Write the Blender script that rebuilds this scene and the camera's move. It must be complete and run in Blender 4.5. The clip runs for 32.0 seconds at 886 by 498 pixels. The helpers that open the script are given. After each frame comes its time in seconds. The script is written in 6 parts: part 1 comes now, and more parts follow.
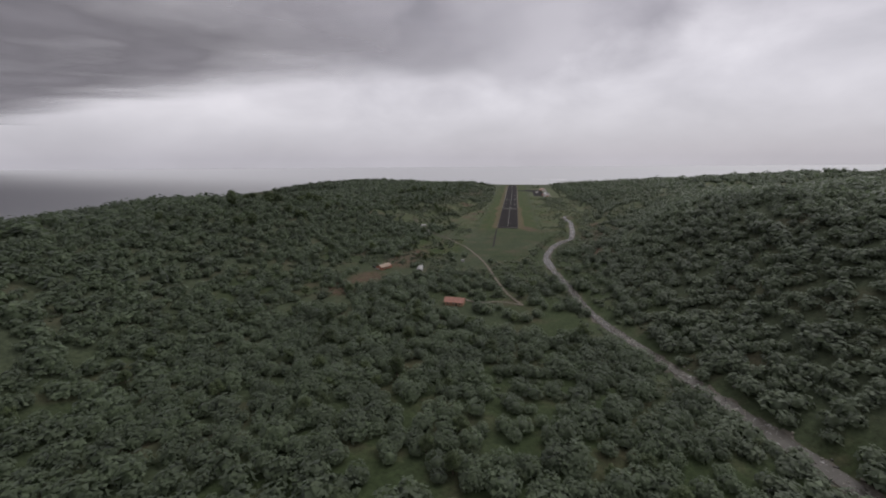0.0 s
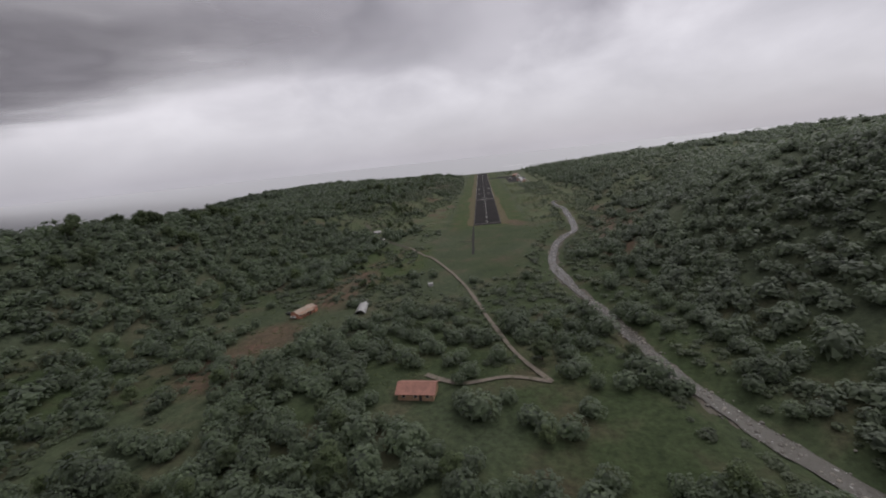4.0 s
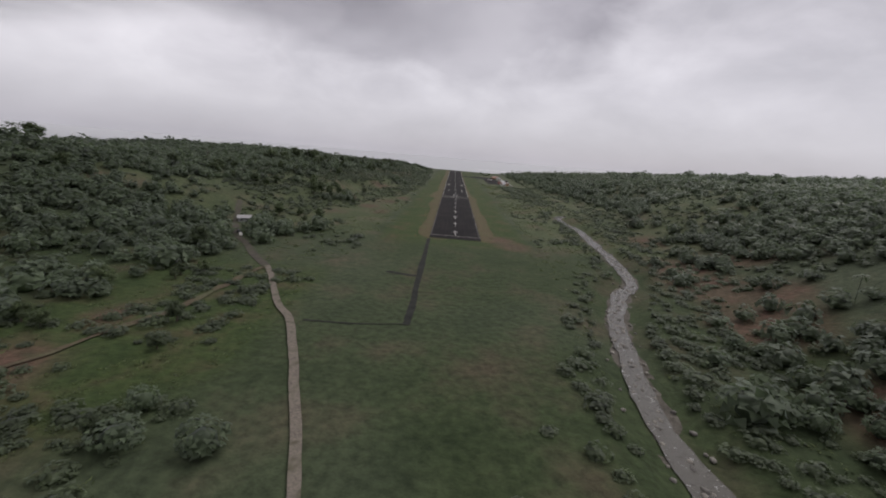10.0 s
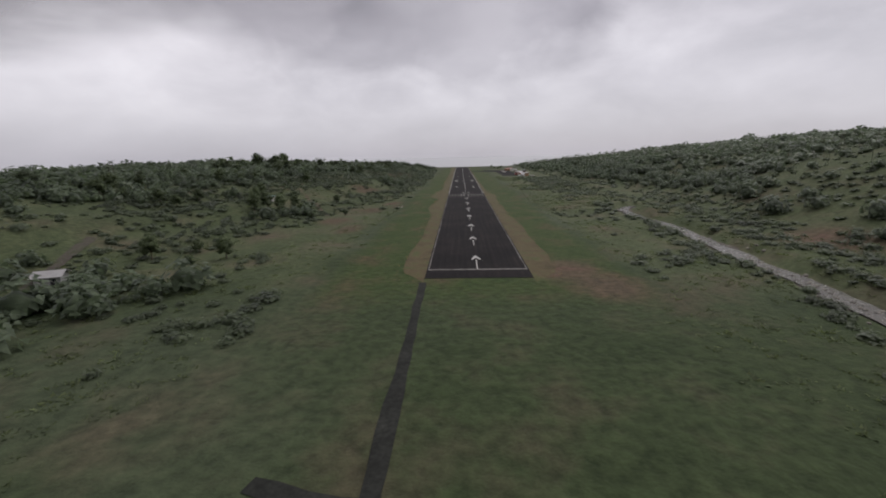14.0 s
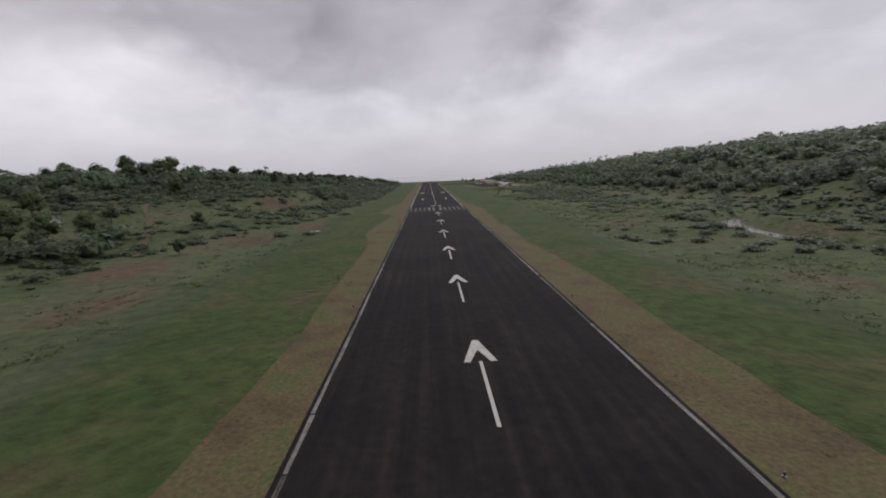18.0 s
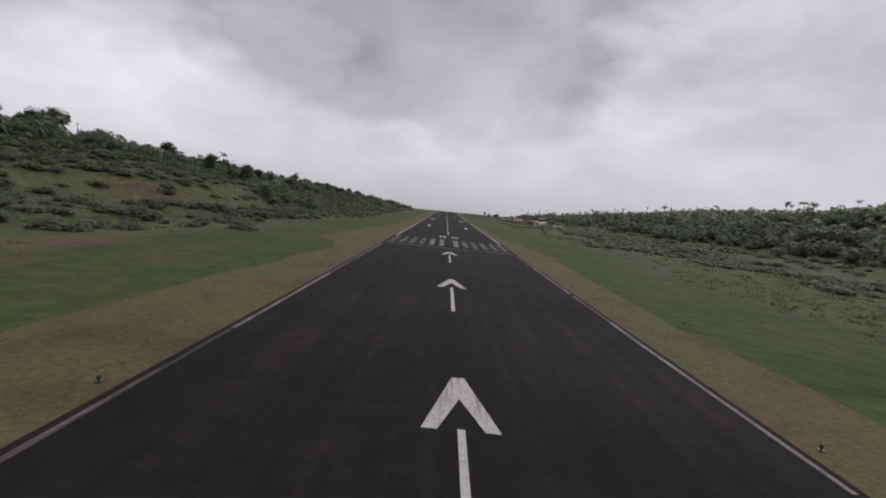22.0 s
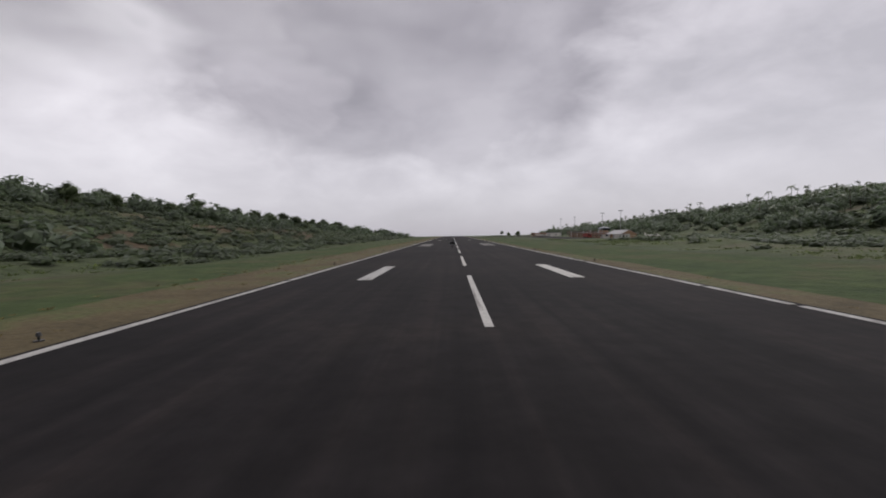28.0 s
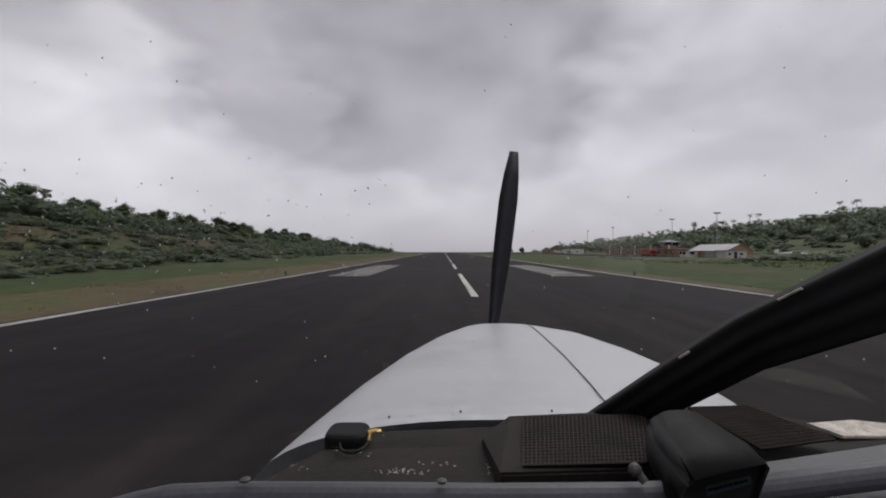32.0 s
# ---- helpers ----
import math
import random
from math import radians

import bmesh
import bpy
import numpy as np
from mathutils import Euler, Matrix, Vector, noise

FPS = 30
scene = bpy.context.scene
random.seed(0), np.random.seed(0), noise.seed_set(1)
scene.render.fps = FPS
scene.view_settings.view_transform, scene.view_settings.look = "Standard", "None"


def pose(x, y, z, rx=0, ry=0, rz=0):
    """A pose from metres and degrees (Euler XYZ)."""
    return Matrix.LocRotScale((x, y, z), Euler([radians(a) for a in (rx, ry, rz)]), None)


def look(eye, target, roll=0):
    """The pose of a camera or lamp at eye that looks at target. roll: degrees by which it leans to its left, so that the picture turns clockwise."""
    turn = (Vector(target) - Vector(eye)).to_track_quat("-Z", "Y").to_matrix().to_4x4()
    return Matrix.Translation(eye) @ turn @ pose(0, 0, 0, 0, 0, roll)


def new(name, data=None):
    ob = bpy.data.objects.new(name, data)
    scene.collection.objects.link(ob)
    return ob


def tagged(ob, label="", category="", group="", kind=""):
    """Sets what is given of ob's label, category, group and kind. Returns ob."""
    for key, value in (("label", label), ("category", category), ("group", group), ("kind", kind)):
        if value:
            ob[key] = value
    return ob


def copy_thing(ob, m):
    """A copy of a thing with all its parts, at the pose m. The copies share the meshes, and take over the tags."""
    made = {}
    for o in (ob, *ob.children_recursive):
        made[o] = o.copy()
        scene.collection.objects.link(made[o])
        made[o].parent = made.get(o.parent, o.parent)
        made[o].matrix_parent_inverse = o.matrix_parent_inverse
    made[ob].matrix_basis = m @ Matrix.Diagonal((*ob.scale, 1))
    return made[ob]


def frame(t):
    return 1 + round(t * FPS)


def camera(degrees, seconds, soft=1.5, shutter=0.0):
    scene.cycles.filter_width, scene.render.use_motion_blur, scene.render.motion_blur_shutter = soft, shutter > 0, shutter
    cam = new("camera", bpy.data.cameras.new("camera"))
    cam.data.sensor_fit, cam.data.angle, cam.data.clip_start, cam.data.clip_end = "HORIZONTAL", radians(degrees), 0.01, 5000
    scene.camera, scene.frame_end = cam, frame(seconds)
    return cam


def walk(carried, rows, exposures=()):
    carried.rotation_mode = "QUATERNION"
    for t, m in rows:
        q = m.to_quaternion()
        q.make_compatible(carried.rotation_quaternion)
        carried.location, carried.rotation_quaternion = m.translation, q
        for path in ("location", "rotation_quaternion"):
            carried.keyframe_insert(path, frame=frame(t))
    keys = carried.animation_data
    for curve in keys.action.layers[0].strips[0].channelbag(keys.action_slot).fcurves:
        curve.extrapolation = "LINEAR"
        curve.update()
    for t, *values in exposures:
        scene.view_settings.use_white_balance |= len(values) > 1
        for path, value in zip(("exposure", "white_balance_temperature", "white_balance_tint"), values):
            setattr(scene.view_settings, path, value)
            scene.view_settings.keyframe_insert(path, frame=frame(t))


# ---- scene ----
cam = camera(92.84, 32.0, soft=1.9)
PATH = [
    (0, (9.05, -850.69, 102.83), (-7.37, -754.37, 81.55), -0.35),
    (1, (6.30, -814.75, 98.08), (-9.81, -718.46, 76.43), -2.14),
    (2, (2.96, -777.23, 93.37), (-10.86, -680.54, 71.89), -4.22),
    (3, (-0.20, -739.07, 88.39), (-12.56, -642.21, 66.84), -4.93),
    (6, (-3.78, -626.47, 73.28), (-10.27, -529.57, 49.45), -8.02),
    (7, (-4.66, -590.60, 66.78), (-7.42, -493.39, 43.52), -6.13),
    (8, (-5.46, -552.51, 60.77), (-5.48, -455.09, 38.21), -2.53),
    (9, (-5.32, -514.40, 55.06), (-6.50, -416.92, 32.75), 2.64),
    (10, (-4.52, -478.39, 49.96), (-5.43, -380.93, 27.59), 4.87),
    (11, (-3.91, -446.46, 45.59), (-3.98, -348.74, 24.38), 5.43),
    (12, (-4.14, -412.46, 41.96), (-6.80, -315.05, 19.52), 4.12),
    (13, (-4.36, -379.26, 38.43), (-8.90, -281.77, 16.63), 1.62),
    (14, (-4.93, -348.02, 34.94), (-9.24, -250.58, 12.87), -1.29),
    (16.5, (-5.74, -262.68, 23.98), (-6.40, -164.83, 3.35), -0.14),
    (17, (-5.32, -247.18, 22.11), (-5.57, -149.13, 2.47), -1.23),
    (18, (-4.68, -217.01, 19.40), (-1.68, -118.66, 1.56), -2.26),
    (19, (-4.67, -188.25, 16.54), (-1.26, -89.74, -0.31), -2.97),
    (20, (-3.48, -156.96, 13.64), (-1.42, -57.98, -0.48), 0.31),
    (21, (-2.03, -126.85, 12.06), (-0.68, -27.80, -1.64), 2.06),
    (22, (-1.56, -96.63, 9.48), (-1.37, 2.87, -0.51), 5.51),
    (23, (-1.00, -66.23, 8.39), (-3.46, 33.36, -0.24), 3.86),
    (24, (-1.18, -38.67, 7.32), (-0.65, 60.97, -1.15), 0.12),
    (25, (-1.11, -12.87, 6.22), (1.89, 86.86, -0.62), 0.50),
    (25.5, (-0.88, -0.18, 5.80), (0.09, 99.65, -0.00), 0.69),
    (27.5, (-1.46, 49.80, 4.00), (-3.29, 149.74, 1.15), -0.29),
    (28, (-1.40, 62.02, 3.73), (-3.67, 161.94, 0.20), -0.90),
    (29, (-1.44, 86.28, 3.35), (-1.26, 186.28, 2.23), -1.05),
    (30, (-1.00, 109.02, 3.40), (-0.77, 208.94, -0.52), 0.17),
    (31, (-1.14, 131.02, 2.75), (-1.15, 231.00, 0.96), 1.76),
    (32, (-1.57, 153.26, 2.35), (-1.67, 253.26, 2.72), -0.01),
]
walk(cam, [(t, look(eye, target, roll)) for t, eye, target, roll in PATH])

# ---- world: overcast sky with a broken cloud deck ----
def nt(tree, kind, **vals):
    n = tree.nodes.new(kind)
    for k, val in vals.items():
        if k in n.inputs:
            n.inputs[k].default_value = val
    return n


def mathn(tree, op, a, b=None, c=None):
    n = tree.nodes.new("ShaderNodeMath")
    n.operation = op
    for i, s in enumerate((a, b, c)):
        if s is None:
            continue
        if isinstance(s, (int, float)):
            n.inputs[i].default_value = s
        else:
            tree.links.new(s, n.inputs[i])
    return n.outputs[0]


def ramp(tree, fac, stops):
    n = tree.nodes.new("ShaderNodeValToRGB")
    el = n.color_ramp.elements
    while len(el) < len(stops):
        el.new(0.5)
    for e, (p, c) in zip(el, stops):
        e.position = p
        e.color = (*c, 1) if len(c) == 3 else c
    tree.links.new(fac, n.inputs[0])
    return n.outputs[0]


def mixc(tree, fac, a, b, how="MIX"):
    n = tree.nodes.new("ShaderNodeMix")
    n.data_type, n.blend_type = "RGBA", how
    for sock, s in ((n.inputs[0], fac), (n.inputs[6], a), (n.inputs[7], b)):
        if isinstance(s, (int, float)):
            sock.default_value = s
        elif isinstance(s, tuple):
            sock.default_value = (*s, 1)
        else:
            tree.links.new(s, sock)
    return n.outputs[2]


world = bpy.data.worlds.new("overcast_sky")
scene.world = world
world.use_nodes = True
wt = world.node_tree
wt.nodes.clear()
w_out = wt.nodes.new("ShaderNodeOutputWorld")
w_bg = wt.nodes.new("ShaderNodeBackground")
wt.links.new(w_bg.outputs[0], w_out.inputs[0])
sky = wt.nodes.new("ShaderNodeTexSky")
sky.sky_type, sky.sun_disc = "NISHITA", False
sky.sun_elevation, sky.sun_rotation = radians(52), radians(35)
sky_dim = mixc(wt, 1.0, sky.outputs[0], (0.09, 0.09, 0.09), "MULTIPLY")
w_co = wt.nodes.new("ShaderNodeTexCoord")
w_sep = wt.nodes.new("ShaderNodeSeparateXYZ")
wt.links.new(w_co.outputs["Generated"], w_sep.inputs[0])
up = mathn(wt, "MAXIMUM", w_sep.outputs[2], 0.0)
lift = mathn(wt, "ADD", up, 0.34)
flat = wt.nodes.new("ShaderNodeCombineXYZ")
wt.links.new(mathn(wt, "DIVIDE", w_sep.outputs[0], lift), flat.inputs[0])
wt.links.new(mathn(wt, "DIVIDE", w_sep.outputs[1], lift), flat.inputs[1])
w_map = wt.nodes.new("ShaderNodeMapping")
w_map.inputs["Location"].default_value = (5.3, 2.4, 0.0)
w_map.inputs["Rotation"].default_value = (0, 0, radians(18))
w_map.inputs["Scale"].default_value = (0.8, 0.8, 1)
wt.links.new(flat.outputs[0], w_map.inputs[0])
big = nt(wt, "ShaderNodeTexNoise", Scale=0.95, Detail=3.0, Roughness=0.45, Distortion=0.15)
wt.links.new(w_map.outputs[0], big.inputs["Vector"])
w_dir = wt.nodes.new("ShaderNodeMapping")
w_dir.inputs["Location"].default_value = (3.1, 1.7, 0.4)
w_dir.inputs["Scale"].default_value = (1, 1, 1.9)
wt.links.new(w_co.outputs["Generated"], w_dir.inputs[0])
lumps = nt(wt, "ShaderNodeTexNoise", Scale=4.6, Detail=7.0, Roughness=0.52, Distortion=0.25)
wt.links.new(w_dir.outputs[0], lumps.inputs["Vector"])


def toward(az, el):
    """How near the sky's direction is to a bearing (degrees right of the runway, degrees up)."""
    n = wt.nodes.new("ShaderNodeVectorMath")
    n.operation = "DOT_PRODUCT"
    shaken = wt.nodes.new("ShaderNodeVectorMath")
    shaken.operation = "MULTIPLY_ADD"
    wt.links.new(lumps.outputs["Color"], shaken.inputs[0])
    shaken.inputs[1].default_value = (0.16, 0.16, 0.16)
    wt.links.new(w_co.outputs["Generated"], shaken.inputs[2])
    wt.links.new(shaken.outputs[0], n.inputs[0])
    az, el = radians(az), radians(el)
    n.inputs[1].default_value = (math.sin(az) * math.cos(el), math.cos(az) * math.cos(el), math.sin(el))
    return n.outputs["Value"]


cloud = mathn(wt, "ADD", mathn(wt, "MULTIPLY", big.outputs["Fac"], 0.5), mathn(wt, "MULTIPLY", lumps.outputs["Fac"], 0.5))
deck = ramp(wt, cloud, [(0.36, (0.42, 0.405, 0.43)), (0.45, (0.52, 0.50, 0.528)), (0.53, (0.61, 0.59, 0.618)), (0.62, (0.71, 0.69, 0.715))])
# a darker bank of cloud high ahead, with brighter sky to either side of it
bank = ramp(wt, toward(-7, 36), [(0.955, (1, 1, 1)), (1.03, (0.64, 0.63, 0.645))])
bank_b = ramp(wt, toward(9, 27), [(1.0, (1, 1, 1)), (1.07, (0.74, 0.735, 0.75))])
glow = ramp(wt, toward(28, 18), [(1.0, (1, 1, 1)), (1.09, (1.16, 1.16, 1.15))])
glow_b = ramp(wt, toward(-36, 17), [(0.99, (1, 1, 1)), (1.08, (1.18, 1.18, 1.17))])
for tone in (bank, bank_b, glow, glow_b):
    deck = mixc(wt, 1.0, deck, tone, "MULTIPLY")
low = ramp(wt, up, [(0.0, (0.39, 0.38, 0.415)), (0.03, (0.42, 0.41, 0.445)), (0.09, (0.50, 0.485, 0.515)), (0.2, (0.57, 0.552, 0.58))])
veil = mathn(wt, "ADD", mathn(wt, "MULTIPLY", lumps.outputs["Fac"], 0.5), 0.76)
low = mixc(wt, 0.7, low, mixc(wt, 1.0, low, veil, "MULTIPLY"))
near_h = ramp(wt, up, [(0.0, (1, 1, 1)), (0.04, (0.92, 0.92, 0.92)), (0.26, (0.0, 0.0, 0.0))])
deck = mixc(wt, near_h, deck, low)
deck = mixc(wt, 0.94, sky_dim, deck)
deck = mixc(wt, 1.0, deck, (1.0, 0.994, 1.015), "MULTIPLY")
wt.links.new(deck, w_bg.inputs[0])
w_bg.inputs[1].default_value = 1.24

sun = new("sun", bpy.data.lights.new("sun", "SUN"))
sun.data.energy, sun.data.angle, sun.data.color = 1.5, radians(50), (1.0, 0.97, 0.93)
sun.matrix_world = look((0, 0, 0), (-0.35, -0.5, -0.79))


# ---- materials ----
def material(name, base, rough=0.85, metal=0.0, spread=0.25, scale=1.0, fine_scale=None, bump=0.0, bump_dist=0.05, second=None,
             by_object=0.0, by_island=0.0, coords="Object", thin=0.0, wet=0.0):
    """Principled material: base colour varied by noise at two scales, optional second colour in patches, per-object variation, bump."""
    m = bpy.data.materials.new(name)
    m.use_nodes = True
    t = m.node_tree
    b = t.nodes["Principled BSDF"]
    b.inputs["Roughness"].default_value, b.inputs["Metallic"].default_value = rough, metal
    b.inputs["Specular IOR Level"].default_value = 0.5 if rough < 0.65 else 0.22
    if wet:
        # a film of rain: more sky in the surface
        b.inputs["Specular IOR Level"].default_value = 0.4
        # pale sheen, most at flat angles, stands in for haze
        b.inputs["Sheen Weight"].default_value = wet
        b.inputs["Sheen Roughness"].default_value = 0.55
        b.inputs["Sheen Tint"].default_value = (0.80, 0.84, 0.90, 1)
    co = t.nodes.new("ShaderNodeTexCoord")
    src = co.outputs[coords] if coords != "World" else t.nodes.new("ShaderNodeNewGeometry").outputs["Position"]
    n1 = nt(t, "ShaderNodeTexNoise", Scale=scale, Detail=4.0, Roughness=0.6)
    n2 = nt(t, "ShaderNodeTexNoise", Scale=fine_scale or scale * 9, Detail=5.0, Roughness=0.65)
    for n in (n1, n2):
        t.links.new(src, n.inputs["Vector"])
    lo = tuple(c * (1 - spread) for c in base)
    hi = tuple(min(1, c * (1 + spread)) for c in base)
    col = ramp(t, n1.outputs["Fac"], [(0.3, lo), (0.7, hi)])
    if second:
        col = mixc(t, ramp(t, n1.outputs["Fac"], [(0.5, (0, 0, 0)), (0.62, (1, 1, 1))]), col, second)
    grain = ramp(t, n2.outputs["Fac"], [(0.3, (1 - spread, ) * 3), (0.7, (1 + spread, ) * 3)])
    col = mixc(t, 1.0, col, grain, "MULTIPLY")
    for amount, kind, sock in ((by_object, "ShaderNodeObjectInfo", "Random"), (by_island, "ShaderNodeNewGeometry", "Random Per Island")):
        if amount:
            r = t.nodes.new(kind).outputs[sock]
            col = mixc(t, 1.0, col, ramp(t, r, [(0, (1 - amount,) * 3), (1, (1 + amount, 1 + amount * 0.9, 1 + amount * 0.6))]), "MULTIPLY")
    t.links.new(col, b.inputs["Base Color"])
    if bump:
        bn = nt(t, "ShaderNodeBump", Strength=bump, Distance=bump_dist)
        t.links.new(n2.outputs["Fac"], bn.inputs["Height"])
        t.links.new(bn.outputs[0], b.inputs["Normal"])
    if thin:
        # thin leaves let part of the light through
        lt = t.nodes.new("ShaderNodeBsdfTranslucent")
        t.links.new(col, lt.inputs["Color"])
        mx = t.nodes.new("ShaderNodeMixShader")
        mx.inputs[0].default_value = thin
        t.links.new(b.outputs[0], mx.inputs[1])
        t.links.new(lt.outputs[0], mx.inputs[2])
        t.links.new(mx.outputs[0], t.nodes["Material Output"].inputs[0])
    return m


M_ASPHALT = material("asphalt", (0.0130, 0.0114, 0.0122), 0.9, spread=0.28, scale=0.06, second=(0.0172, 0.0145, 0.0145), fine_scale=0.9, bump=0.25, bump_dist=0.02, coords="World")
M_ASPHALT.node_tree.nodes["Principled BSDF"].inputs["Specular IOR Level"].default_value = 0.12
# long streaks of rubber and wear along the runway
at = M_ASPHALT.node_tree
ab = at.nodes["Principled BSDF"]
amap = at.nodes.new("ShaderNodeMapping")
amap.inputs["Scale"].default_value = (0.9, 0.02, 1)
at.links.new(at.nodes.new("ShaderNodeNewGeometry").outputs["Position"], amap.inputs[0])
astreak = nt(at, "ShaderNodeTexNoise", Scale=1.0, Detail=5.0, Roughness=0.6)
at.links.new(amap.outputs[0], astreak.inputs["Vector"])
acol = ab.inputs["Base Color"].links[0].from_socket
at.links.new(mixc(at, 1.0, acol, ramp(at, astreak.outputs["Fac"], [(0.32, (0.7, 0.7, 0.72)), (0.52, (1.0, 0.99, 0.98)), (0.7, (1.45, 1.36, 1.3))]), "MULTIPLY"), ab.inputs["Base Color"])
M_PAINT = material("runway_paint", (0.42, 0.41, 0.395), 0.7, spread=0.22, scale=0.35, fine_scale=5.0, second=(0.36, 0.35, 0.34), coords="World", by_object=0.12)
M_PAINT_WORN = material("worn_runway_paint", (0.125, 0.113, 0.100), 0.75, spread=0.4, scale=0.3, fine_scale=4.0, second=(0.07, 0.064, 0.06), coords="World", by_object=0.15)
M_EDGE = material("edge_paint", (0.20, 0.19, 0.178), 0.75, spread=0.4, scale=0.22, fine_scale=2.5, second=(0.09, 0.085, 0.08), coords="World")


def streak_wear(m, lo, hi, under):
    """Paint rubbed away in streaks along the runway, down to the asphalt."""
    t = m.node_tree
    b = t.nodes["Principled BSDF"]
    mp = t.nodes.new("ShaderNodeMapping")
    mp.inputs["Scale"].default_value = (2.6, 0.10, 1)
    t.links.new(t.nodes.new("ShaderNodeNewGeometry").outputs["Position"], mp.inputs[0])
    n = nt(t, "ShaderNodeTexNoise", Scale=1.0, Detail=7.0, Roughness=0.68)
    t.links.new(mp.outputs[0], n.inputs["Vector"])
    was = b.inputs["Base Color"].links[0].from_socket
    t.links.new(mixc(t, ramp(t, n.outputs["Fac"], [(lo, (1, 1, 1)), (hi, (0, 0, 0))]), was, under), b.inputs["Base Color"])


M_LINE = material("edge_line_paint", (0.36, 0.35, 0.335), 0.75, spread=0.25, scale=0.22, fine_scale=2.5, second=(0.24, 0.23, 0.22), coords="World")
streak_wear(M_PAINT, 0.30, 0.44, (0.12, 0.11, 0.10))
streak_wear(M_PAINT_WORN, 0.40, 0.62, (0.022, 0.019, 0.019))
streak_wear(M_EDGE, 0.36, 0.55, (0.05, 0.045, 0.042))
M_VERGE = material("dry_grass_verge", (0.092, 0.072, 0.038), 0.9, spread=0.36, scale=0.16, fine_scale=2.4, bump=0.8, bump_dist=0.15, second=(0.070, 0.078, 0.030), coords="World")
M_CONCRETE = material("track_concrete", (0.165, 0.142, 0.118), 0.9, spread=0.3, scale=0.25, fine_scale=2.0, second=(0.10, 0.092, 0.066), coords="World")
M_DIRT = material("earth_track", (0.092, 0.074, 0.048), 0.95, spread=0.35, scale=0.12, fine_scale=1.3, bump=0.5, bump_dist=0.2, second=(0.08, 0.085, 0.045), coords="World")
M_DITCH = material("wet_ditch", (0.022, 0.023, 0.020), 0.95, spread=0.4, scale=0.2, fine_scale=1.5, coords="World")
M_LANE = material("worn_lane", (0.075, 0.066, 0.054), 0.95, spread=0.35, scale=0.2, fine_scale=1.5, coords="World", second=(0.05, 0.056, 0.03))
M_GRAVEL = material("river_gravel", (0.088, 0.078, 0.064), 0.85, spread=0.4, scale=0.25, fine_scale=1.6, bump=0.9, bump_dist=0.3, second=(0.11, 0.10, 0.085), coords="World")
M_ROCK = material("river_rock", (0.19, 0.18, 0.17), 0.8, spread=0.3, scale=0.5, by_island=0.4)
M_LEAF = material("leaf_canopy", (0.098, 0.132, 0.072), 0.6, spread=0.34, scale=0.045, fine_scale=0.5, coords="World", by_island=0.15, thin=0.5, wet=0.3)
# leaf canopy again, base colour paled to stand in for haze
M_GROVE_HAZED = material("hazed_grove_leaves", (0.116, 0.148, 0.090), 0.6, spread=0.3, scale=0.03, fine_scale=0.5, coords="World", by_island=0.15, thin=0.5, wet=0.32)
M_LEAF_NEAR = material("broad_leaves", (0.088, 0.120, 0.055), 0.6, spread=0.35, scale=0.4, fine_scale=2.0, by_island=0.15, by_object=0.3, thin=0.5, wet=0.12)
M_SHRUB = material("shrub_leaves", (0.088, 0.115, 0.058), 0.55, spread=0.38, scale=0.06, fine_scale=1.6, coords="World", by_island=0.15, thin=0.55, wet=0.24)
M_TUFT = material("tall_grass_blades", (0.105, 0.135, 0.056), 0.6, spread=0.36, scale=0.06, fine_scale=1.2, coords="World", by_island=0.4, thin=0.55, wet=0.1)
M_STRAW = material("dry_grass_blades", (0.230, 0.185, 0.095), 0.8, spread=0.25, scale=0.12, fine_scale=1.4, coords="World", by_island=0.3, thin=0.6, second=(0.120, 0.112, 0.050))
M_PALM = material("palm_fronds", (0.078, 0.100, 0.056), 0.45, spread=0.35, scale=0.4, by_object=0.25, thin=0.25, wet=0.2)
M_BARK = material("bark", (0.11, 0.09, 0.07), 0.9, spread=0.3, scale=0.6, fine_scale=6.0, bump=0.5)
M_WHITE = material("white_wall_paint", (0.62, 0.60, 0.57), 0.8, spread=0.12, scale=0.4, by_object=0.1)
M_ORANGE = material("orange_wall_paint", (0.46, 0.215, 0.145), 0.85, spread=0.15, scale=0.3)
M_TAN = material("ochre_wall_paint", (0.36, 0.235, 0.155), 0.85, spread=0.18, scale=0.3, by_object=0.1)
M_REDROOF = material("rust_red_roof_sheet", (0.27, 0.125, 0.092), 0.6, spread=0.25, scale=0.35, fine_scale=3.0)
M_TANROOF = material("salmon_roof_sheet", (0.27, 0.205, 0.155), 0.6, spread=0.22, scale=0.25, fine_scale=2.0)
M_GREYROOF = material("grey_roof_sheet", (0.33, 0.32, 0.32), 0.5, spread=0.15, scale=0.3, fine_scale=3.0)
M_TEALROOF = material("teal_roof_sheet", (0.16, 0.25, 0.25), 0.5, spread=0.2, scale=0.3)
M_BLUEROOF = material("dark_blue_roof", (0.045, 0.055, 0.085), 0.5, spread=0.2, scale=0.3)
M_STEEL = material("galvanised_steel", (0.32, 0.32, 0.33), 0.5, 0.5, spread=0.12, scale=1.0)
M_DARK = material("dark_opening", (0.02, 0.02, 0.022), 0.4, spread=0.2, scale=1.0)
M_RED = material("red_vehicle_paint", (0.36, 0.045, 0.03), 0.35, spread=0.1, scale=1.0)
M_TYRE = material("tyre_rubber", (0.02, 0.02, 0.02), 0.8, spread=0.2, scale=4.0)
M_GLASSDARK = material("tinted_window_glass", (0.02, 0.025, 0.03), 0.1, spread=0.1, scale=1.0)
